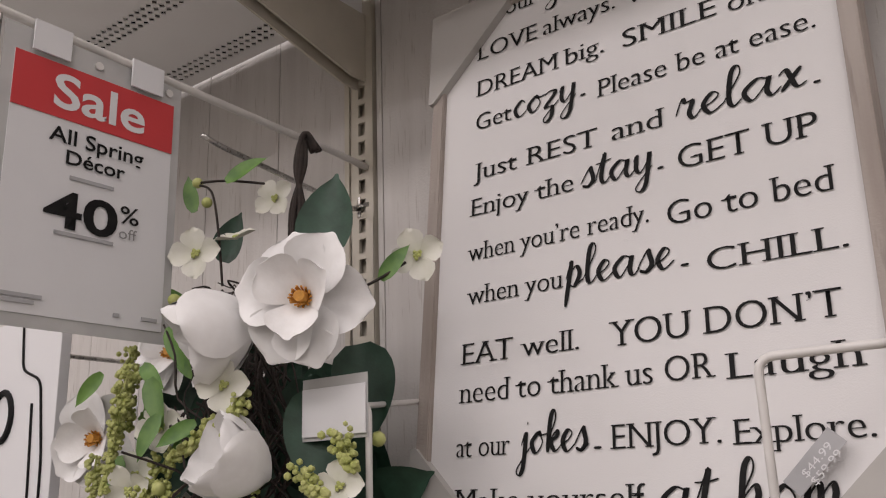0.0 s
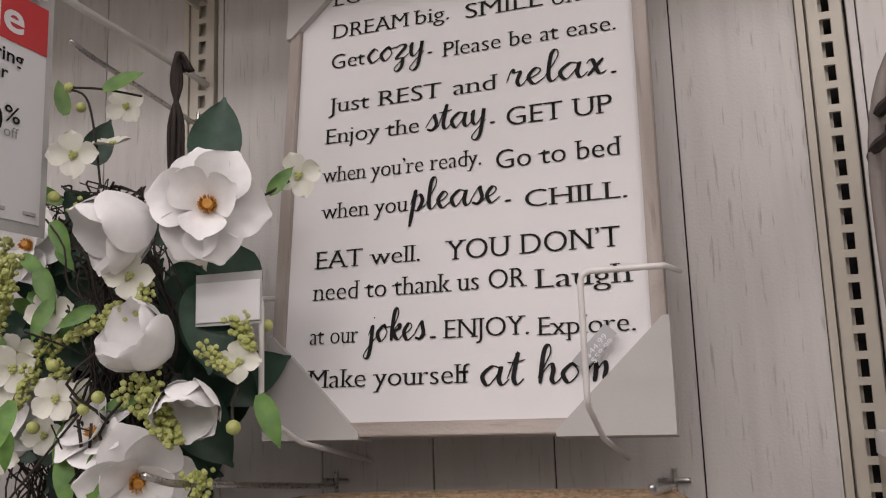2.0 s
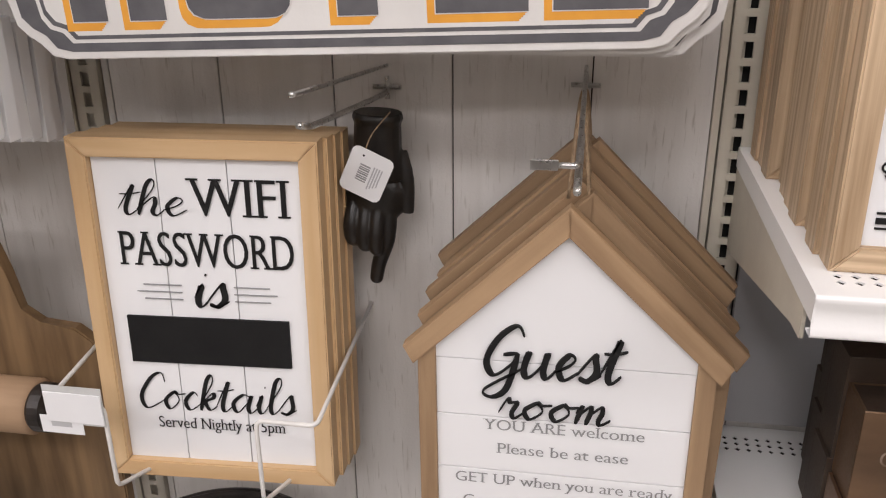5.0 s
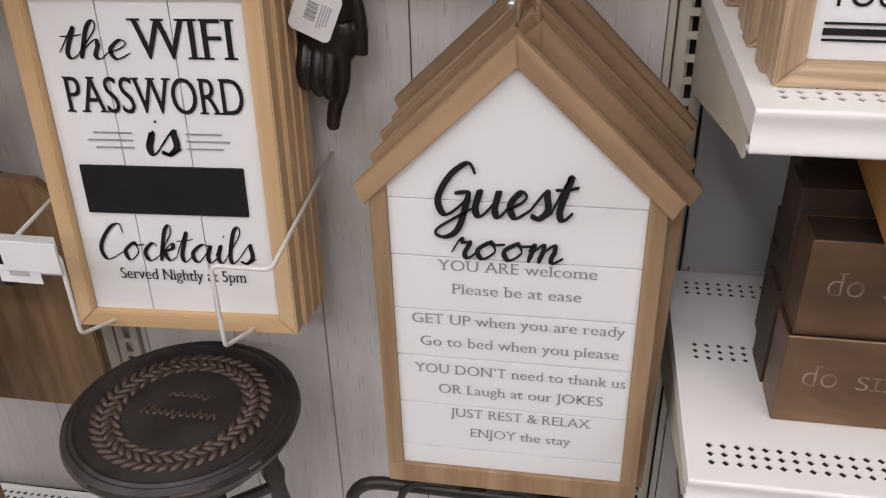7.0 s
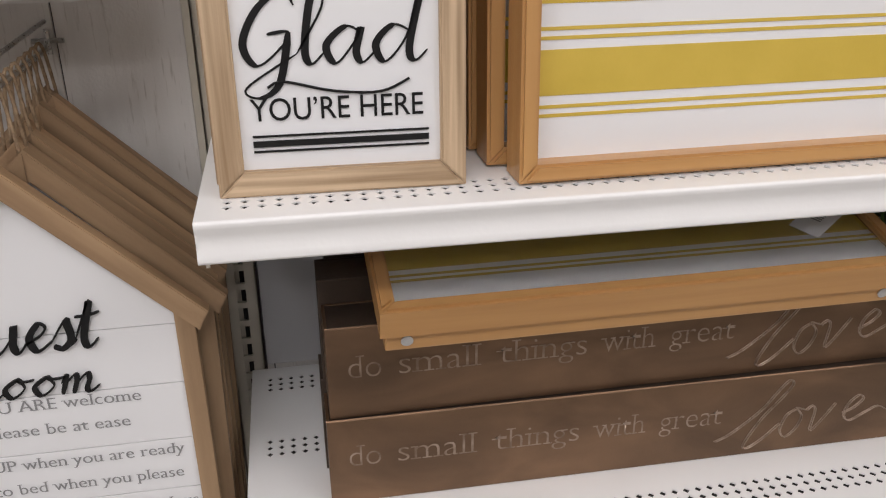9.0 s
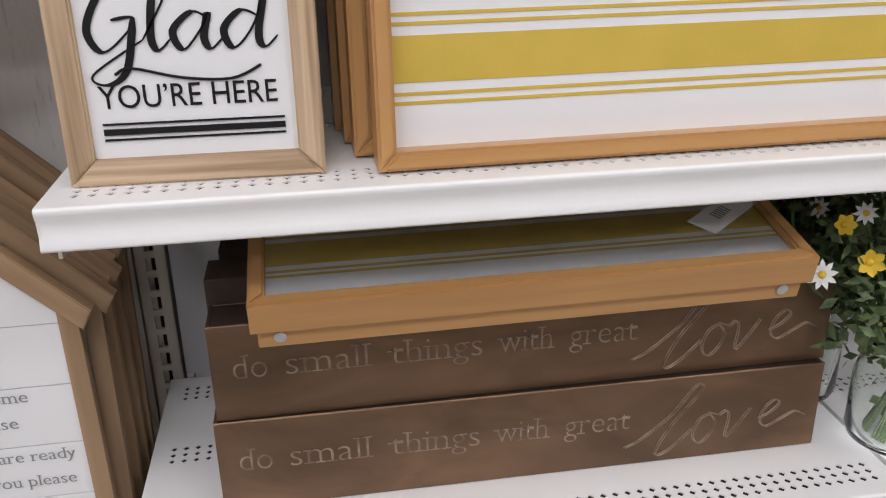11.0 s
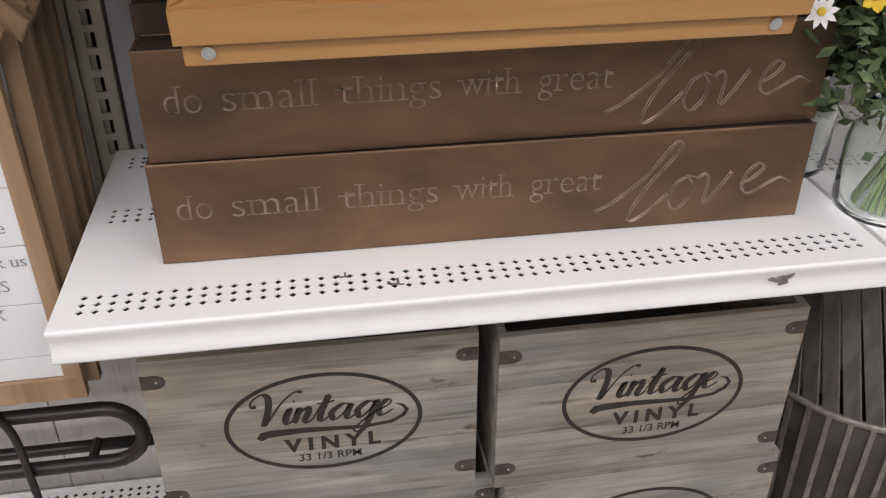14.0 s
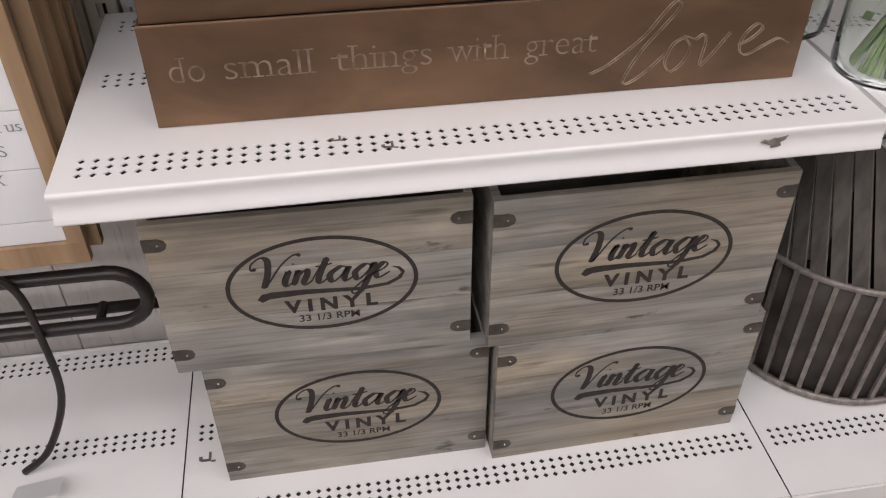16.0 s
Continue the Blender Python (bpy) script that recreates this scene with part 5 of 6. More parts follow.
for at, to, sp, sz in (((0.180, -0.250, 0.152), (0.40, -0.85, 0.1), -8, 0.92), ((0.185, -0.250, 0.045), (0.42, -0.85, 0.1), 178, 1.05), ((0.150, -0.22, 0.03), (0.4, -0.85, 0.1), 205, 1.1), ((0.130, -0.22, 0.06), (0.4, -0.85, -0.1), 190, 1.0), ((0.014, -0.22, 0.185), (0.3, -0.85, 0), 340, 0.62),
                       ((0.04, -0.22, 0.06), (0.3, -0.85, 0), 140, 0.9), ((0.09, -0.24, -0.15), (0.3, -0.85, 0.1), 160, 1.0), ((0.05, -0.24, -0.17), (0.2, -0.85, 0.2), 190, 1.0), ((0.14, -0.235, -0.06), (0.4, -0.85, 0), 215, 1.0),
                       ((0.03, -0.26, -0.02), (0.2, -0.85, 0), 90, 0.9), ((-0.05, -0.22, -0.02), (0.3, -0.85, 0), 150, 0.8), ((-0.07, -0.24, -0.1), (0.3, -0.85, 0), 120, 1.0), ((0.13, -0.20, -0.02), (0.5, -0.8, 0), 230, 1.0), ((0.12, -0.21, -0.12), (0.5, -0.8, 0), 190, 1.0), ((0.155, -0.18, 0.09), (0.6, -0.7, 0), 190, 1.0)):
    shared("leaf", BIGLEAF, aim(at, to, sp) @ Matrix.Scale(sz, 4), wr, "large dark green leaf")
for k in range(120):
    a = g.uniform(0, 6.28)
    at = (-0.01 + 0.165 * math.cos(a) * g.uniform(0.3, 1), g.uniform(-0.20, -0.11), -0.04 + 0.17 * math.sin(a) * g.uniform(0.2, 1))
    shared("leaf", BIGLEAF, aim(at, (g.uniform(0, 0.6), -0.85, g.uniform(-0.3, 0.3)), g.uniform(0, 360)) @ Matrix.Scale(g.uniform(0.6, 0.95), 4), wr, "large dark green leaf")
for at, to, sp, sz in (((0.050, -0.25, 0.252), (0.4, -0.85, 0.3), -60, 1.1), ((0.004, -0.25, 0.232), (0.4, -0.85, 0.1), 15, 1.0), ((0.012, -0.26, 0.135), (0.4, -0.85, 0.1), 60, 1.0), ((0.236, -0.24, 0.125), (0.5, -0.8, 0.1), -40, 0.9), ((0.256, -0.29, -0.062), (0.5, -0.8, 0.1), 200, 1.2),
                       ((0.110, -0.31, -0.105), (0.4, -0.85, 0.1), 175, 1.2), ((0.05, -0.31, 0.03), (0.4, -0.85, 0.1), 160, 1.0), ((0.16, -0.30, -0.155), (0.4, -0.85, 0.1), 200, 1.1), ((0.07, -0.31, -0.11), (0.4, -0.85, 0.1), 190, 1.2), ((-0.02, -0.30, 0.0), (0.4, -0.85, 0.1), 185, 1.2),
                       ((0.01, -0.31, -0.06), (0.4, -0.85, 0.1), 170, 1.1), ((0.03, -0.29, 0.11), (0.4, -0.85, 0.1), 205, 1.1), ((0.10, -0.31, 0.02), (0.4, -0.85, 0.1), 120, 0.9)):
    shared("leaf", SMALLLEAF, aim(at, to, sp) @ Matrix.Scale(sz, 4), wr, "small bright green leaf")
for k in range(16):
    at = (g.uniform(-0.06, 0.13), g.uniform(-0.31, -0.27), g.uniform(-0.2, 0.09))
    shared("leaf", SMALLLEAF, aim(at, (0.4, -0.85, g.uniform(-0.2, 0.3)), g.uniform(100, 260)) @ Matrix.Scale(g.uniform(0.8, 1.2), 4), wr, "small bright green leaf")
for k in range(7):
    blossom(wr, (g.uniform(-0.07, 0.08), g.uniform(-0.31, -0.28), g.uniform(-0.18, 0.06)), (g.uniform(0, 0.6), -0.8, g.uniform(-0.3, 0.3)), "dogwood", g.uniform(0, 90), g.uniform(0.9, 1.2))
for k in range(6):
    berry_spray(wr, (g.uniform(-0.06, 0.08), -0.30, g.uniform(-0.12, 0.08)), g.uniform(0.04, 0.07), 0.011, (g.uniform(-0.6, 0.3), 0, -1), 60, seed=50 + k)
for i, (at, ln, rad, dn, n) in enumerate((((0.147, -0.312, -0.045), 0.072, 0.024, (0.75, 0, -1), 230), ((0.195, -0.290, -0.125), 0.060, 0.014, (0.1, 0, -1), 80), ((0.160, -0.310, 0.030), 0.100, 0.013, (-0.95, 0, -0.4), 110), ((0.226, -0.28, 0.006), 0.035, 0.013, (0.6, 0, -1), 70), ((0.206, -0.30, -0.022), 0.035, 0.011, (0.9, 0, -0.6), 50),
                                            ((0.01, -0.315, 0.075), 0.11, 0.012, (-0.25, 0, -1), 130), ((0.04, -0.29, 0.0), 0.05, 0.014, (-0.5, 0, -0.5), 60), ((0.03, -0.26, 0.13), 0.03, 0.014, (0.5, 0, -0.5), 50), ((-0.03, -0.29, 0.10), 0.08, 0.012, (0.1, 0, -1), 70))):
    berry_spray(wr, at, ln, rad, dn, n, seed=i)
for i, (at, r) in enumerate((((0.237, -0.30, -0.089), 0.0065), ((0.006, -0.25, 0.262), 0.0055), ((0.022, -0.25, 0.238), 0.0055), ((0.02, -0.28, 0.137), 0.006), ((-0.005, -0.29, 0.12), 0.006), ((0.055, -0.31, -0.03), 0.006), ((0.035, -0.31, -0.085), 0.006), ((0.09, -0.31, -0.07), 0.0055), ((0.24, -0.25, 0.0), 0.006), ((0.11, -0.315, -0.06), 0.006))):
    part("round_bud", ball(r, at, None, 2), BERRY, wr, "round yellow-green bud", True)
for pts in (((0.05, -0.25, 0.15), (0.04, -0.25, 0.21), (0.028, -0.25, 0.248), (0.006, -0.25, 0.26)), ((0.006, -0.25, 0.262), (0.045, -0.245, 0.256), (0.082, -0.23, 0.248)), ((0.235, -0.28, -0.045), (0.230, -0.29, -0.07), (0.237, -0.30, -0.089)), ((0.20, -0.27, 0.11), (0.23, -0.25, 0.12), (0.25, -0.225, 0.14)),
            ((-0.05, -0.3, -0.2), (0.03, -0.31, -0.13), (0.10, -0.31, -0.06)), ((-0.1, -0.3, -0.17), (0.0, -0.3, -0.18), (0.09, -0.29, -0.17))):
    part("twig", tube(smooth_line(pts, 4), 0.0013, 5), TWIG, wr)
peg_hook(-0.005, 1.80, 0.24, 0.02, "dark peg hook carrying the flower wreath", 0.0)


# ---- left bay ----
def white_sign(m):
    ob = thing("white_plank_sign", m, "white boxed plank sign with charcoal and amber lettering", "sign", "white plank signs")
    part("board", box(-0.30, 0, 0, 0.018, 0, 0.125, 0.0012), WHITEP, ob)
    bm = bmesh.new()
    for i in range(4):
        for c in ([(-0.07, 0.03), (-0.05, 0.03), (-0.05, 0.095), (-0.07, 0.095)], [(-0.05, 0.03), (-0.03, 0.03), (-0.045, 0.06), (-0.055, 0.06)]):
            prism([(x - 0.0014 * i, z - 0.0014 * i) for x, z in c], -0.0008 + 0.00008 * i, 0.0005, bm)
    part("amber_shadow", bm, SIGNO, ob, "amber letter shadow")
    bm = bmesh.new()
    prism([(-0.068, 0.032), (-0.049, 0.032), (-0.049, 0.097), (-0.068, 0.097)], -0.0012, 0.0005, bm)
    prism([(-0.049, 0.06), (-0.046, 0.06), (-0.028, 0.032), (-0.043, 0.032), (-0.049, 0.045)], -0.0012, 0.0005, bm)
    prism([(-0.049, 0.097), (-0.032, 0.09), (-0.030, 0.072), (-0.046, 0.062), (-0.049, 0.062)], -0.0012, 0.0005, bm)
    part("letter", bm, SIGNG, ob, "charcoal letter")
    return ob


ws = white_sign(pose(0.036, -0.305, 1.090, 0, 3, -2))
for i in range(8):
    copy_thing(ws, pose(0.054 - 0.0075 * i + rnd.uniform(-0.002, 0.002), -0.272 + 0.030 * i, 1.086 - 0.0085 * i, 0, rnd.uniform(0, 3), rnd.uniform(-2, 1)))

line_sign = thing("line_art_board", pose(-0.33, -0.25, 1.36), "white board with thin black line drawing and a black oval ring", "sign")
part("board", box(-0.13, 0.105, 0, 0.012, 0, 0.31, 0.001), WHITEP, line_sign)
for pts in (((0.02, -0.001, 0.31), (0.028, -0.001, 0.25), (0.07, -0.001, 0.235), (0.085, -0.001, 0.15), (0.09, -0.001, 0.0)), ((0.055, -0.001, 0.21), (0.062, -0.001, 0.12), (0.066, -0.001, 0.0))):
    part("drawn_line", tube(bend(pts, 0.012), 0.0016, 5), BLACKINK, line_sign)
part("hanger", tube([(-0.02, 0.012, 0.28), (-0.02, 0.2505, 0.28)], 0.003), CHROME, line_sign)
part("drawn_ring", tube([(-0.01 + 0.022 * math.cos(a * 0.3142), -0.001, 0.20 + 0.028 * math.sin(a * 0.3142)) for a in range(20)], 0.004, 6, closed=True), BLACKINK, line_sign, "thick black ring")


def roll_board(m, label):
    ob = thing("paper_roll_rack", m, label, "rack", "paper roll racks")
    q = [(0.0, 0.0), (0.0, 0.30), (-0.008, 0.335), (-0.03, 0.352), (-0.075, 0.356), (-0.098, 0.372), (-0.107, 0.42), (-0.12, 0.465), (-0.145, 0.48), (-0.30, 0.48), (-0.30, 0.0)]
    part("board", prism(q, 0, 0.016, bevel=0.002), DWOOD, ob)
    bm = lathe([(0.012, -0.11), (0.034, -0.11), (0.034, 0.11), (0.012, 0.11)], 28)
    bmesh.ops.transform(bm, matrix=pose(-0.17, -0.052, 0.272, 0, 90, 0), verts=bm.verts)
    part("paper_roll", bm, KRAFT, ob, "brown kraft paper roll", True)
    bm = lathe([(0.026, 0.0), (0.030, 0.006), (0.030, 0.02), (0.02, 0.026)], 24)
    bmesh.ops.transform(bm, matrix=pose(-0.062, -0.052, 0.272, 0, 90, 0), verts=bm.verts)
    part("end_cap", bm, BLACKM, ob, "black roll end")
    return ob


rb = roll_board(pose(0.030, -0.115, 0.455), "dark stained wooden wall rack with a kraft paper roll")
copy_thing(rb, pose(-0.085, -0.245, 0.335, 0, 0, 3))
lowtag = thing("price_tag", pose(0.055, -0.243, 0.772), "small white price tag below a wire cradle plate", "tag")
part("card", box(-0.025, 0.025, -0.0004, 0.0004, -0.022, 0.0), PAPER, lowtag)
part("bar_code", box(-0.012, 0.012, -0.0008, -0.0005, -0.013, -0.005), SIGNL, lowtag)


# ---- round carved stool ----
stool = thing("round_stool", pose(0.182, -0.195, 0.160), "round black wooden stool with a carved copper-rubbed wreath", "stool")
part("seat", lathe([(0.118, 0.352), (0.130, 0.356), (0.142, 0.364), (0.146, 0.374), (0.144, 0.382), (0.137, 0.386), (0.134, 0.3845), (0.130, 0.387), (0.125, 0.3845), (0.0, 0.3845)], 64), RUBBED, stool, smooth=False)
for k in range(46):
    a = 2 * math.pi * k / 46
    for q in (-1, 1):
        m = pose((0.096 + 0.009 * q) * math.cos(a), (0.096 + 0.009 * q) * math.sin(a), 0.3852, 0, 0, math.degrees(a) + q * 40) @ pose(0, 0.004, 0)
        bm = ball(1.0, (0, 0, 0), None, 1, (0.0050, 0.0135, 0.0030))
        if k == 0 and q == -1:
            carved = part("carved_leaf", bm, RUBEDGE, stool, "copper-rubbed carved leaf", True)
            carved.matrix_local = m
        else:
            bm.free()
            shared("carved_leaf", carved.data, m, stool, "copper-rubbed carved leaf")
for y0, half, amp in ((0.024, 0.026, 0.0032), (-0.010, 0.048, 0.0060)):
    n = int(half * 460)
    pts = [(-half + 2 * half * q / n, y0 + amp * (1 if q % 2 else -1) * (1.7 if q % 7 == 3 else 0.8), 0.3850) for q in range(n + 1)]
    part("carved_word", tube(smooth_line(pts, 4), 0.0017, 5), RUBEDGE, stool, "unreadable carved line of script", True)
for k in range(30):
    a = 2 * math.pi * (k + 0.5) / 30
    shared("carved_leaf", carved.data, pose(0.079 * math.cos(a), 0.079 * math.sin(a), 0.3852, 0, 0, math.degrees(a) + 25), stool, "copper-rubbed carved leaf")
for a0, a1 in ((-1.25, -0.95), (-2.1, -1.95), (-0.62, -0.5)):
    part("worn_rim", tube([(0.1445 * math.cos(a0 + (a1 - a0) * q / 6), 0.1445 * math.sin(a0 + (a1 - a0) * q / 6), 0.3795) for q in range(7)], 0.0022, 6), RUBEDGE, stool, "copper wear on the rim", True)
part("apron", lathe([(0.10, 0.33), (0.112, 0.33), (0.116, 0.352), (0.10, 0.352)], 40), RUBBED, stool)
for k in range(4):
    a = math.radians(40 + 90 * k)
    c, s = math.cos(a), math.sin(a)
    prof = [(0.010, 0.0), (0.012, 0.02), (0.0145, 0.12), (0.0115, 0.20), (0.0165, 0.225), (0.0125, 0.245), (0.0155, 0.34)]
    bm = lathe(prof, 12)
    bmesh.ops.transform(bm, matrix=Matrix.Shear("XY", 4, (-0.10 * c, -0.10 * s)), verts=bm.verts)
    for v in bm.verts:
        v.co.x, v.co.y = v.co.x + 0.122 * c, v.co.y + 0.122 * s
    part("leg", bm, RUBBED, stool, smooth=True)
part("stretcher", tube([(0.085, 0.07, 0.20), (-0.085, -0.07, 0.20)], 0.008), RUBBED, stool)
part("stretcher", tube([(-0.07, 0.085, 0.17), (0.07, -0.085, 0.17)], 0.008), RUBBED, stool)


# ---- black iron rack on the base deck ----
rack = thing("iron_rack", pose(0.59, -0.15, 0.16), "black iron tube rack with rounded ends on curved legs", "rack")


def stadium(x0, x1, z0, z1, y, n=10):
    r = (z1 - z0) / 2
    zc = (z0 + z1) / 2
    out = [(x1 - r + r * math.sin(math.pi * k / n), y, zc + r * math.cos(math.pi * k / n)) for k in range(n + 1)]
    out += [(x0 + r - r * math.sin(math.pi * k / n), y, zc - r * math.cos(math.pi * k / n)) for k in range(n + 1)]
    return out


part("tube_loop", tube(stadium(-0.20, 0.184, 0.214, 0.293, -0.045), 0.0085, 10, closed=True), BLACKM, rack, smooth=True)
part("rear_bar", tube([(-0.20, -0.004, 0.204), (0.19, -0.004, 0.204)], 0.0075, 10), BLACKM, rack, smooth=True)
for x, s in ((0.050, 1), (-0.13, -1)):
    for y in (-0.058,):
        part("leg", tube(smooth_line([(x - 0.075 * s, y, 0.315), (x - 0.03 * s, y, 0.318), (x, y, 0.29), (x + 0.006 * s, y, 0.22), (x + 0.004 * s, y - 0.005, 0.12), (x - 0.03 * s, y - 0.02, 0.04), (x - 0.07 * s, y - 0.022, 0.004)], 6), 0.0048, 8), BLACKM, rack, smooth=True)
for x in (-0.17, 0.12):
    part("cross_bar", tube([(x, -0.045, 0.214), (x, -0.008, 0.214)], 0.006), BLACKM, rack)
rt = thing("price_tag", pose(0.600, -0.285, 0.190, 62, 0, 8), "white paper price tag hanging off the iron rack", "tag")
part("card", box(-0.026, 0.030, -0.0004, 0.0004, -0.03, 0.024), PAPER, rt)
part("print_line", box(0.0, 0.022, -0.0008, -0.0005, 0.010, 0.013), SIGNL, rt)
part("print_line", box(0.004, 0.022, -0.0008, -0.0005, 0.003, 0.006), SIGNL, rt)


# ---- wildflower jars ----
def flower_jar(m, seed, label):
    ob = thing("flower_jar", m, label, "vase", "flower jars")
    outer = [(0.020, 0.0), (0.040, 0.001), (0.047, 0.006), (0.049, 0.014), (0.049, 0.074), (0.046, 0.087), (0.037, 0.096), (0.0355, 0.100), (0.0375, 0.103), (0.0365, 0.108), (0.0375, 0.113), (0.0365, 0.122)]
    inner = [(r - 0.0028, z + (0.004 if z < 0.01 else 0.0)) for r, z in outer[::-1]]
    bm = bmesh.new()
    prof = outer + inner
    seg = 36
    rings = [[bm.verts.new((r * math.cos(2 * math.pi * q / seg), r * math.sin(2 * math.pi * q / seg), z)) for q in range(seg)] for r, z in prof]
    for A, B in zip(rings, rings[1:]):
        for q in range(seg):
            bm.faces.new((A[q], A[(q + 1) % seg], B[(q + 1) % seg], B[q]))
    bm.faces.new(rings[0][::-1])
    bm.faces.new(rings[-1])
    jar = part("jar", bm, GLASS, ob, "clear glass mason jar", True)
    jar.visible_shadow = False
    g = random.Random(seed)
    tops = []
    for q in range(64):
        a, r = g.uniform(0, 6.28), g.uniform(0.015, 0.095)
        top = Vector((r * math.cos(a), r * math.sin(a) * 0.85, g.uniform(0.16, 0.275)))
        tops.append(top)
        part("stem", tube(smooth_line([(0.03 * math.cos(a + 2.6), 0.03 * math.sin(a + 2.6), 0.008), (0.006 * math.cos(a), 0.006 * math.sin(a), 0.09), tuple(top)], 5), 0.0017, 5), LEAFM if q % 4 else LEAFL, ob)
    bm = bmesh.new()
    for q in range(1100):
        t = g.choice(tops)
        p = t + Vector((g.uniform(-0.03, 0.03), g.uniform(-0.03, 0.03), g.uniform(-0.08, 0.02)))
        d = Vector((g.uniform(-1, 1), g.uniform(-1, 1), g.uniform(-0.3, 1))).normalized()
        s = d.orthogonal().normalized() * g.uniform(0.002, 0.0055)
        ln = g.uniform(0.012, 0.03)
        v = [bm.verts.new(c) for c in (p, p + d * ln * 0.5 + s, p + d * ln, p + d * ln * 0.5 - s)]
        bm.faces.new(v)
    part("foliage", bm, LEAFM, ob, "fine green foliage")["kind"] = "stuff"
    bm = bmesh.new()
    for q in range(420):
        a, r = g.uniform(0, 6.28), g.uniform(0.0, 0.105)
        p = Vector((r * math.cos(a), 0.015 + r * math.sin(a) * 0.7, g.uniform(0.115 + 0.2 * max(0.0, 0.045 - r), 0.29)))
        d = Vector((g.uniform(-1, 1), g.uniform(-1, 1), g.uniform(-0.5, 1))).normalized()
        s = d.orthogonal().normalized() * g.uniform(0.004, 0.009)
        ln = g.uniform(0.02, 0.04)
        bm.faces.new([bm.verts.new(c) for c in (p, p + d * ln * 0.5 + s, p + d * ln, p + d * ln * 0.5 - s)])
    part("leaf_mass", bm, LEAFM, ob, "dense dark green leaves")["kind"] = "stuff"
    for q in range(18, 30):
        t = tops[q]
        berry_spray(ob, t, 0.05, 0.02, (0, 0, -1), 46, 0.0022, BERRY if q % 2 else CREAM, seed * 10 + q)
    for q in range(7, 15):
        d = Vector((tops[q].x * 4 - 0.2, -0.8, 0.3))
        blossom(ob, tops[q] + d.normalized() * 0.012, d, "daisy" if q % 3 == 0 else "dogwood" if q % 3 == 1 else "butter", 20 * q, 0.62)
    return ob


j1 = flower_jar(pose(1.556, -0.283, 0.680), 3, "clear glass jar of artificial wild flowers and green stems")
blossom(j1, (-0.088, -0.030, 0.228), (-0.3, -0.8, 0.2), "butter", 10, 0.72)
blossom(j1, (-0.128, -0.020, 0.214), (-0.2, -0.85, 0.3), "daisy", 0, 0.8)
blossom(j1, (-0.100, 0.0, 0.255), (-0.2, -0.85, 0.3), "butter", 30, 0.6)
part("bead_strand", tube([(-0.03, -0.05, 0.25), (-0.028, -0.055, 0.13)], 0.0012, 4), LEAFL, j1)
berry_spray(j1, (-0.03, -0.055, 0.26), 0.13, 0.009, (0.02, 0, -1), 40, 0.0042, BERRY, 77)
flower_jar(pose(1.505, -0.165, 0.680), 8, "glass jar of artificial wild flowers in the shade of the shelf")


jar_tag = thing("price_tag", pose(1.524, -0.205, 0.778, 0, 21.8, 12), "grey-white paper tag hanging from a flower jar", "tag")
part("card", prism([(-0.014, -0.024), (0.013, -0.026), (0.017, 0.022), (-0.012, 0.024)], -0.0004, 0.0004), PAPER, jar_tag)
for k in range(3):
    part("print_line", box(-0.009, 0.009, -0.0009, -0.0005, -0.014 + 0.009 * k, -0.0115 + 0.009 * k), SIGNL, jar_tag)
part("string", tube(smooth_line([(0.004, 0, 0.023), (0.012, 0.02, 0.035), (0.02, 0.05, 0.030)], 4), 0.0007, 5), JUTE, jar_tag)


# ---- slatted metal basket ----
bas = thing("slatted_basket", pose(1.722, -0.135, 0.16), "tall dark metal basket with worn grey ribs and a hoop", "basket")
R0, R1, HB = 0.163, 0.172, 0.215
part("lower_wall", lathe([(0.150, 0.004), (R0 - 0.004, 0.004), (R1 - 0.004, HB), (R1 - 0.008, HB), (R0 - 0.010, 0.010), (0.150, 0.010)], 48), SLATD, bas, "dark metal drum", True)
part("bottom", lathe([(0.0005, 0.003), (0.152, 0.003), (0.152, 0.0095), (0.0005, 0.0095)], 40), SLATD, bas)
for z, r, t in ((0.008, R0, 0.0055), (HB, R1, 0.0050), (0.43, 0.150, 0.005)):
    part("hoop", tube([(r * math.cos(2 * math.pi * q / 60), r * math.sin(2 * math.pi * q / 60), z) for q in range(60)], t, 8, closed=True), RIB, bas, smooth=True)
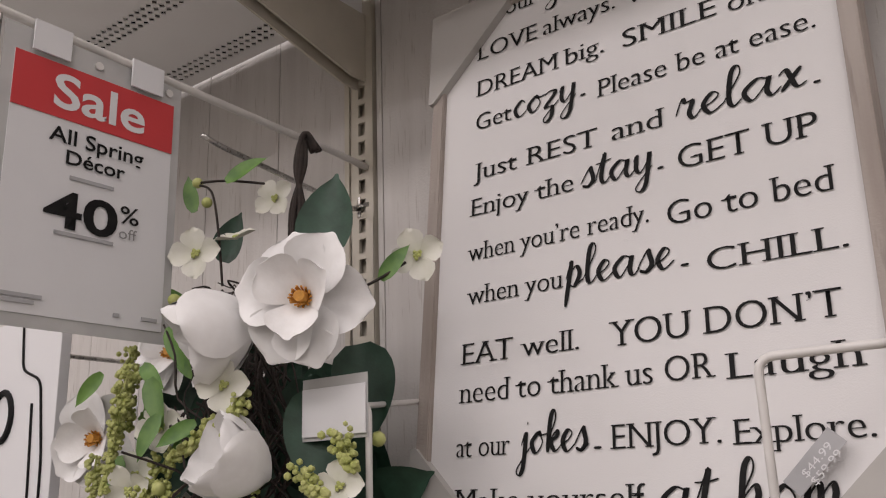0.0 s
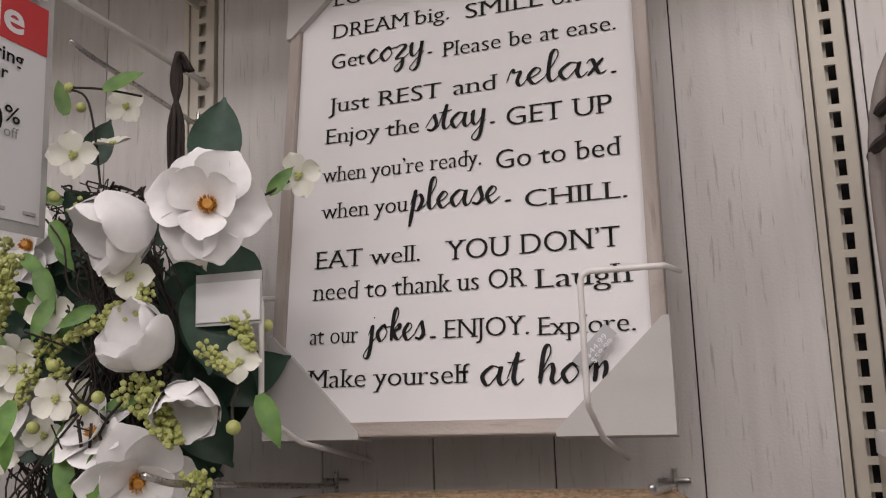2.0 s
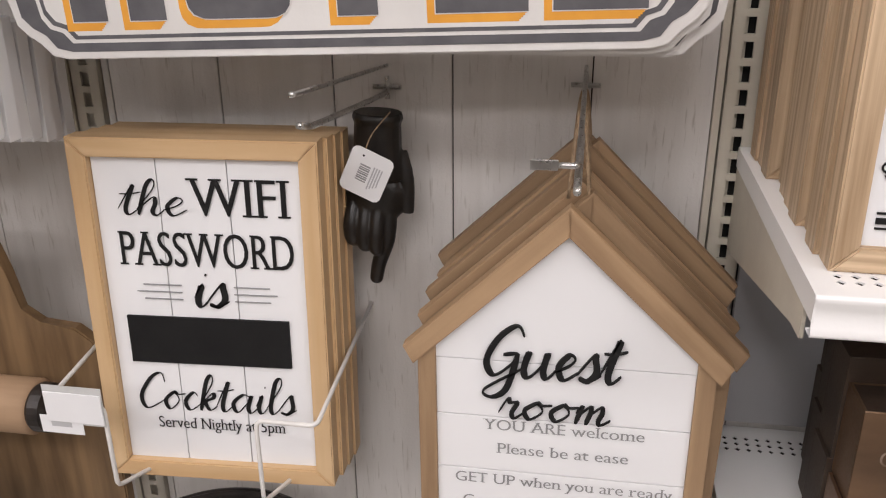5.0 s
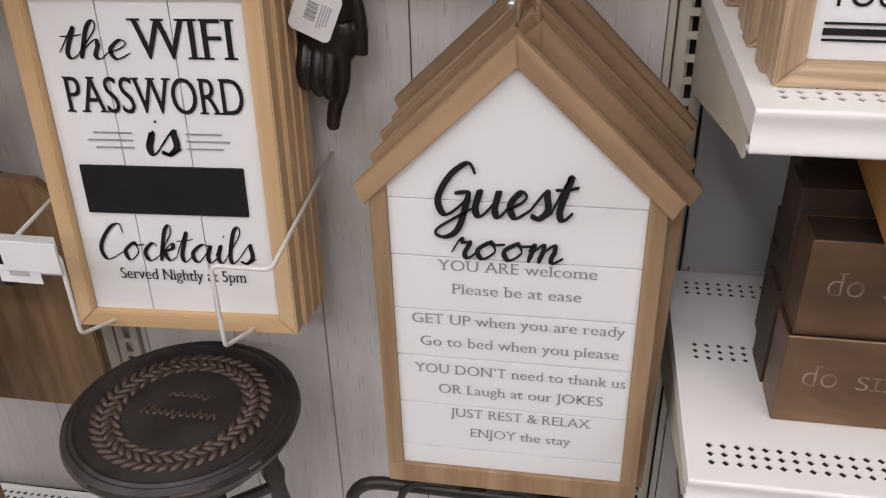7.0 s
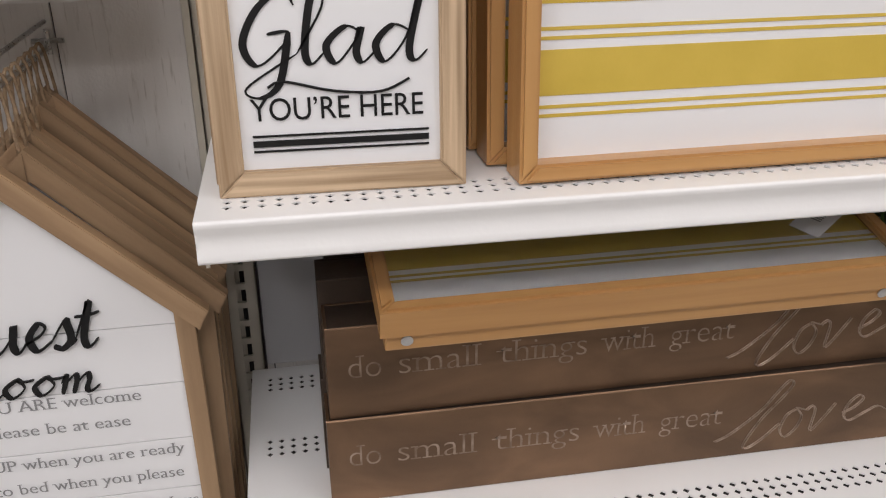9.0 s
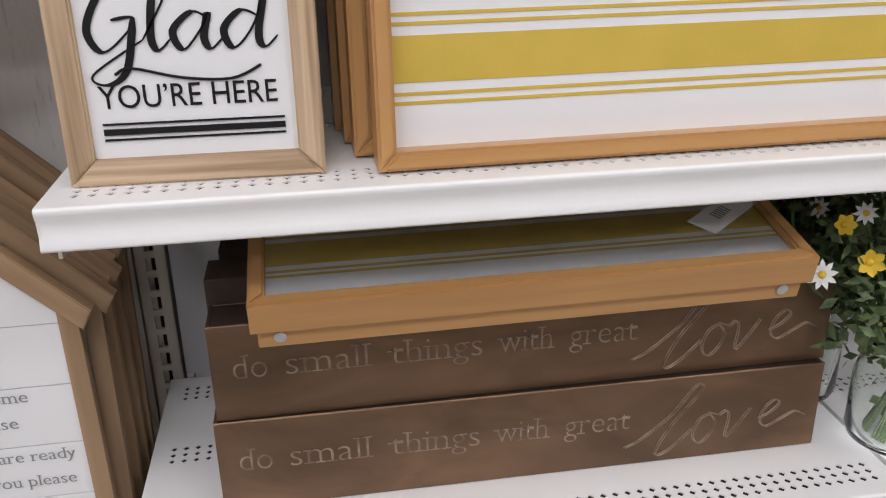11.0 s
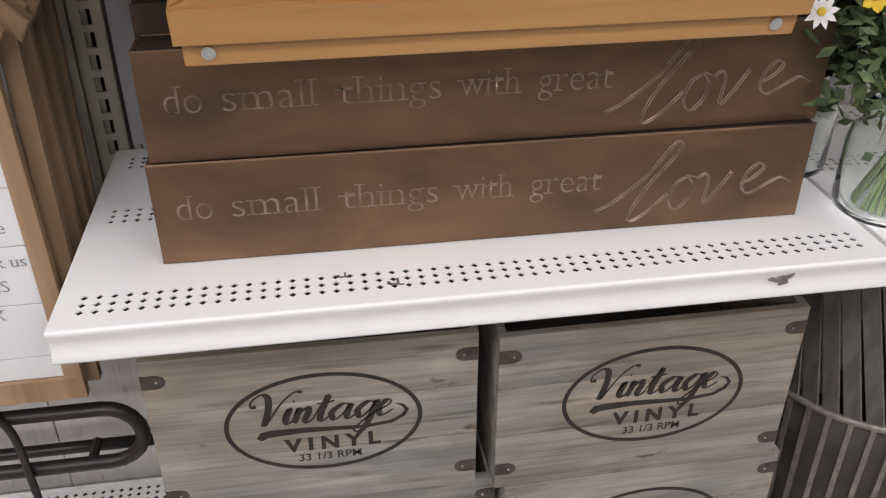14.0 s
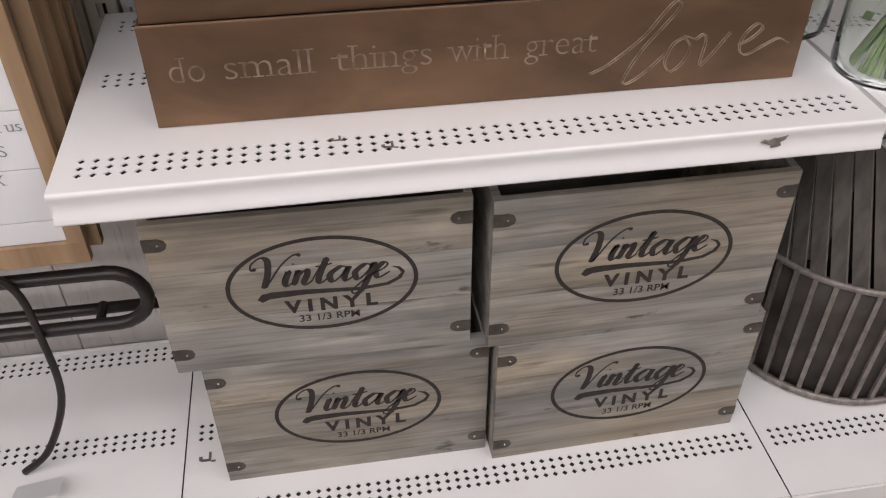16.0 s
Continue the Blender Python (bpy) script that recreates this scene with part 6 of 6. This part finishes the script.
for q in range(42):
    a = 2 * math.pi * q / 42
    u = Vector((math.cos(a), math.sin(a), 0))
    v = Vector((-math.sin(a), math.cos(a), 0))
    bm = bmesh.new()
    for (ra, za, rb, zb, w, th) in ((R0, 0.012, R1, HB - 0.002, 0.0032, 0.003),):
        c = [bm.verts.new(u * (r + o) + v * s * w + Vector((0, 0, z))) for r, z in ((ra, za), (rb, zb)) for o in (-0.004, th - 0.002) for s in (-1, 1)]
        for f in ((0, 1, 3, 2), (4, 6, 7, 5), (0, 4, 5, 1), (2, 3, 7, 6), (0, 2, 6, 4), (1, 5, 7, 3)):
            bm.faces.new([c[i] for i in f])
    part("rib", bm, RIB, bas)
    b2 = a - 0.38
    u2 = Vector((math.cos(b2), math.sin(b2), 0))
    p, r = u * (R1 - 0.001) + Vector((0, 0, HB)), u2 * 0.150 + Vector((0, 0, 0.43))
    ax = (r - p).normalized()
    sd = ax.cross(u).normalized() * 0.0096
    nn = u * 0.0016
    bm = bmesh.new()
    c = [bm.verts.new(k) for k in (p - sd - nn, p + sd - nn, p + sd + nn, p - sd + nn, r - sd - nn, r + sd - nn, r + sd + nn, r - sd + nn)]
    for f in ((0, 1, 2, 3), (4, 7, 6, 5), (0, 4, 5, 1), (1, 5, 6, 2), (2, 6, 7, 3), (3, 7, 4, 0)):
        bm.faces.new([c[i] for i in f])
    part("slat", bm, SLATG, bas, "flat grey metal slat")
    part("slat_edge", tube([p + sd + nn, r + sd + nn], 0.0011, 5), RIB, bas, "worn bright slat edge")


# ---- driftwood lantern on the upper shelf ----
lan = thing("wooden_lantern", pose(0.905, -0.185, 1.3865), "grey driftwood cage lantern with curved ribs on a tapered base", "lantern")
part("base", lathe([(0.085, 0.0), (0.105, 0.004), (0.142, 0.030), (0.146, 0.036), (0.143, 0.042), (0.10, 0.040)], 40), DRIFT, lan, "tapered grey wooden base")
for q in range(16):
    a = 2 * math.pi * q / 16
    pts = [(0.136, 0.038), (0.140, 0.14), (0.138, 0.24), (0.118, 0.31), (0.07, 0.365), (0.012, 0.385)]
    part("rib", tube(smooth_line([(r * math.cos(a), r * math.sin(a), z) for r, z in pts], 4), 0.0062, 6), DRIFT, lan, smooth=True)
for z, r in ((0.232, 0.140), (0.262, 0.134)):
    part("hoop", tube([(r * math.cos(2 * math.pi * q / 48), r * math.sin(2 * math.pi * q / 48), z) for q in range(48)], 0.005, 6, closed=True), TWIG, lan, "dark wire hoop")
part("finial", ball(0.016, (0, 0, 0.392), None, 2), DRIFT, lan, "", True)
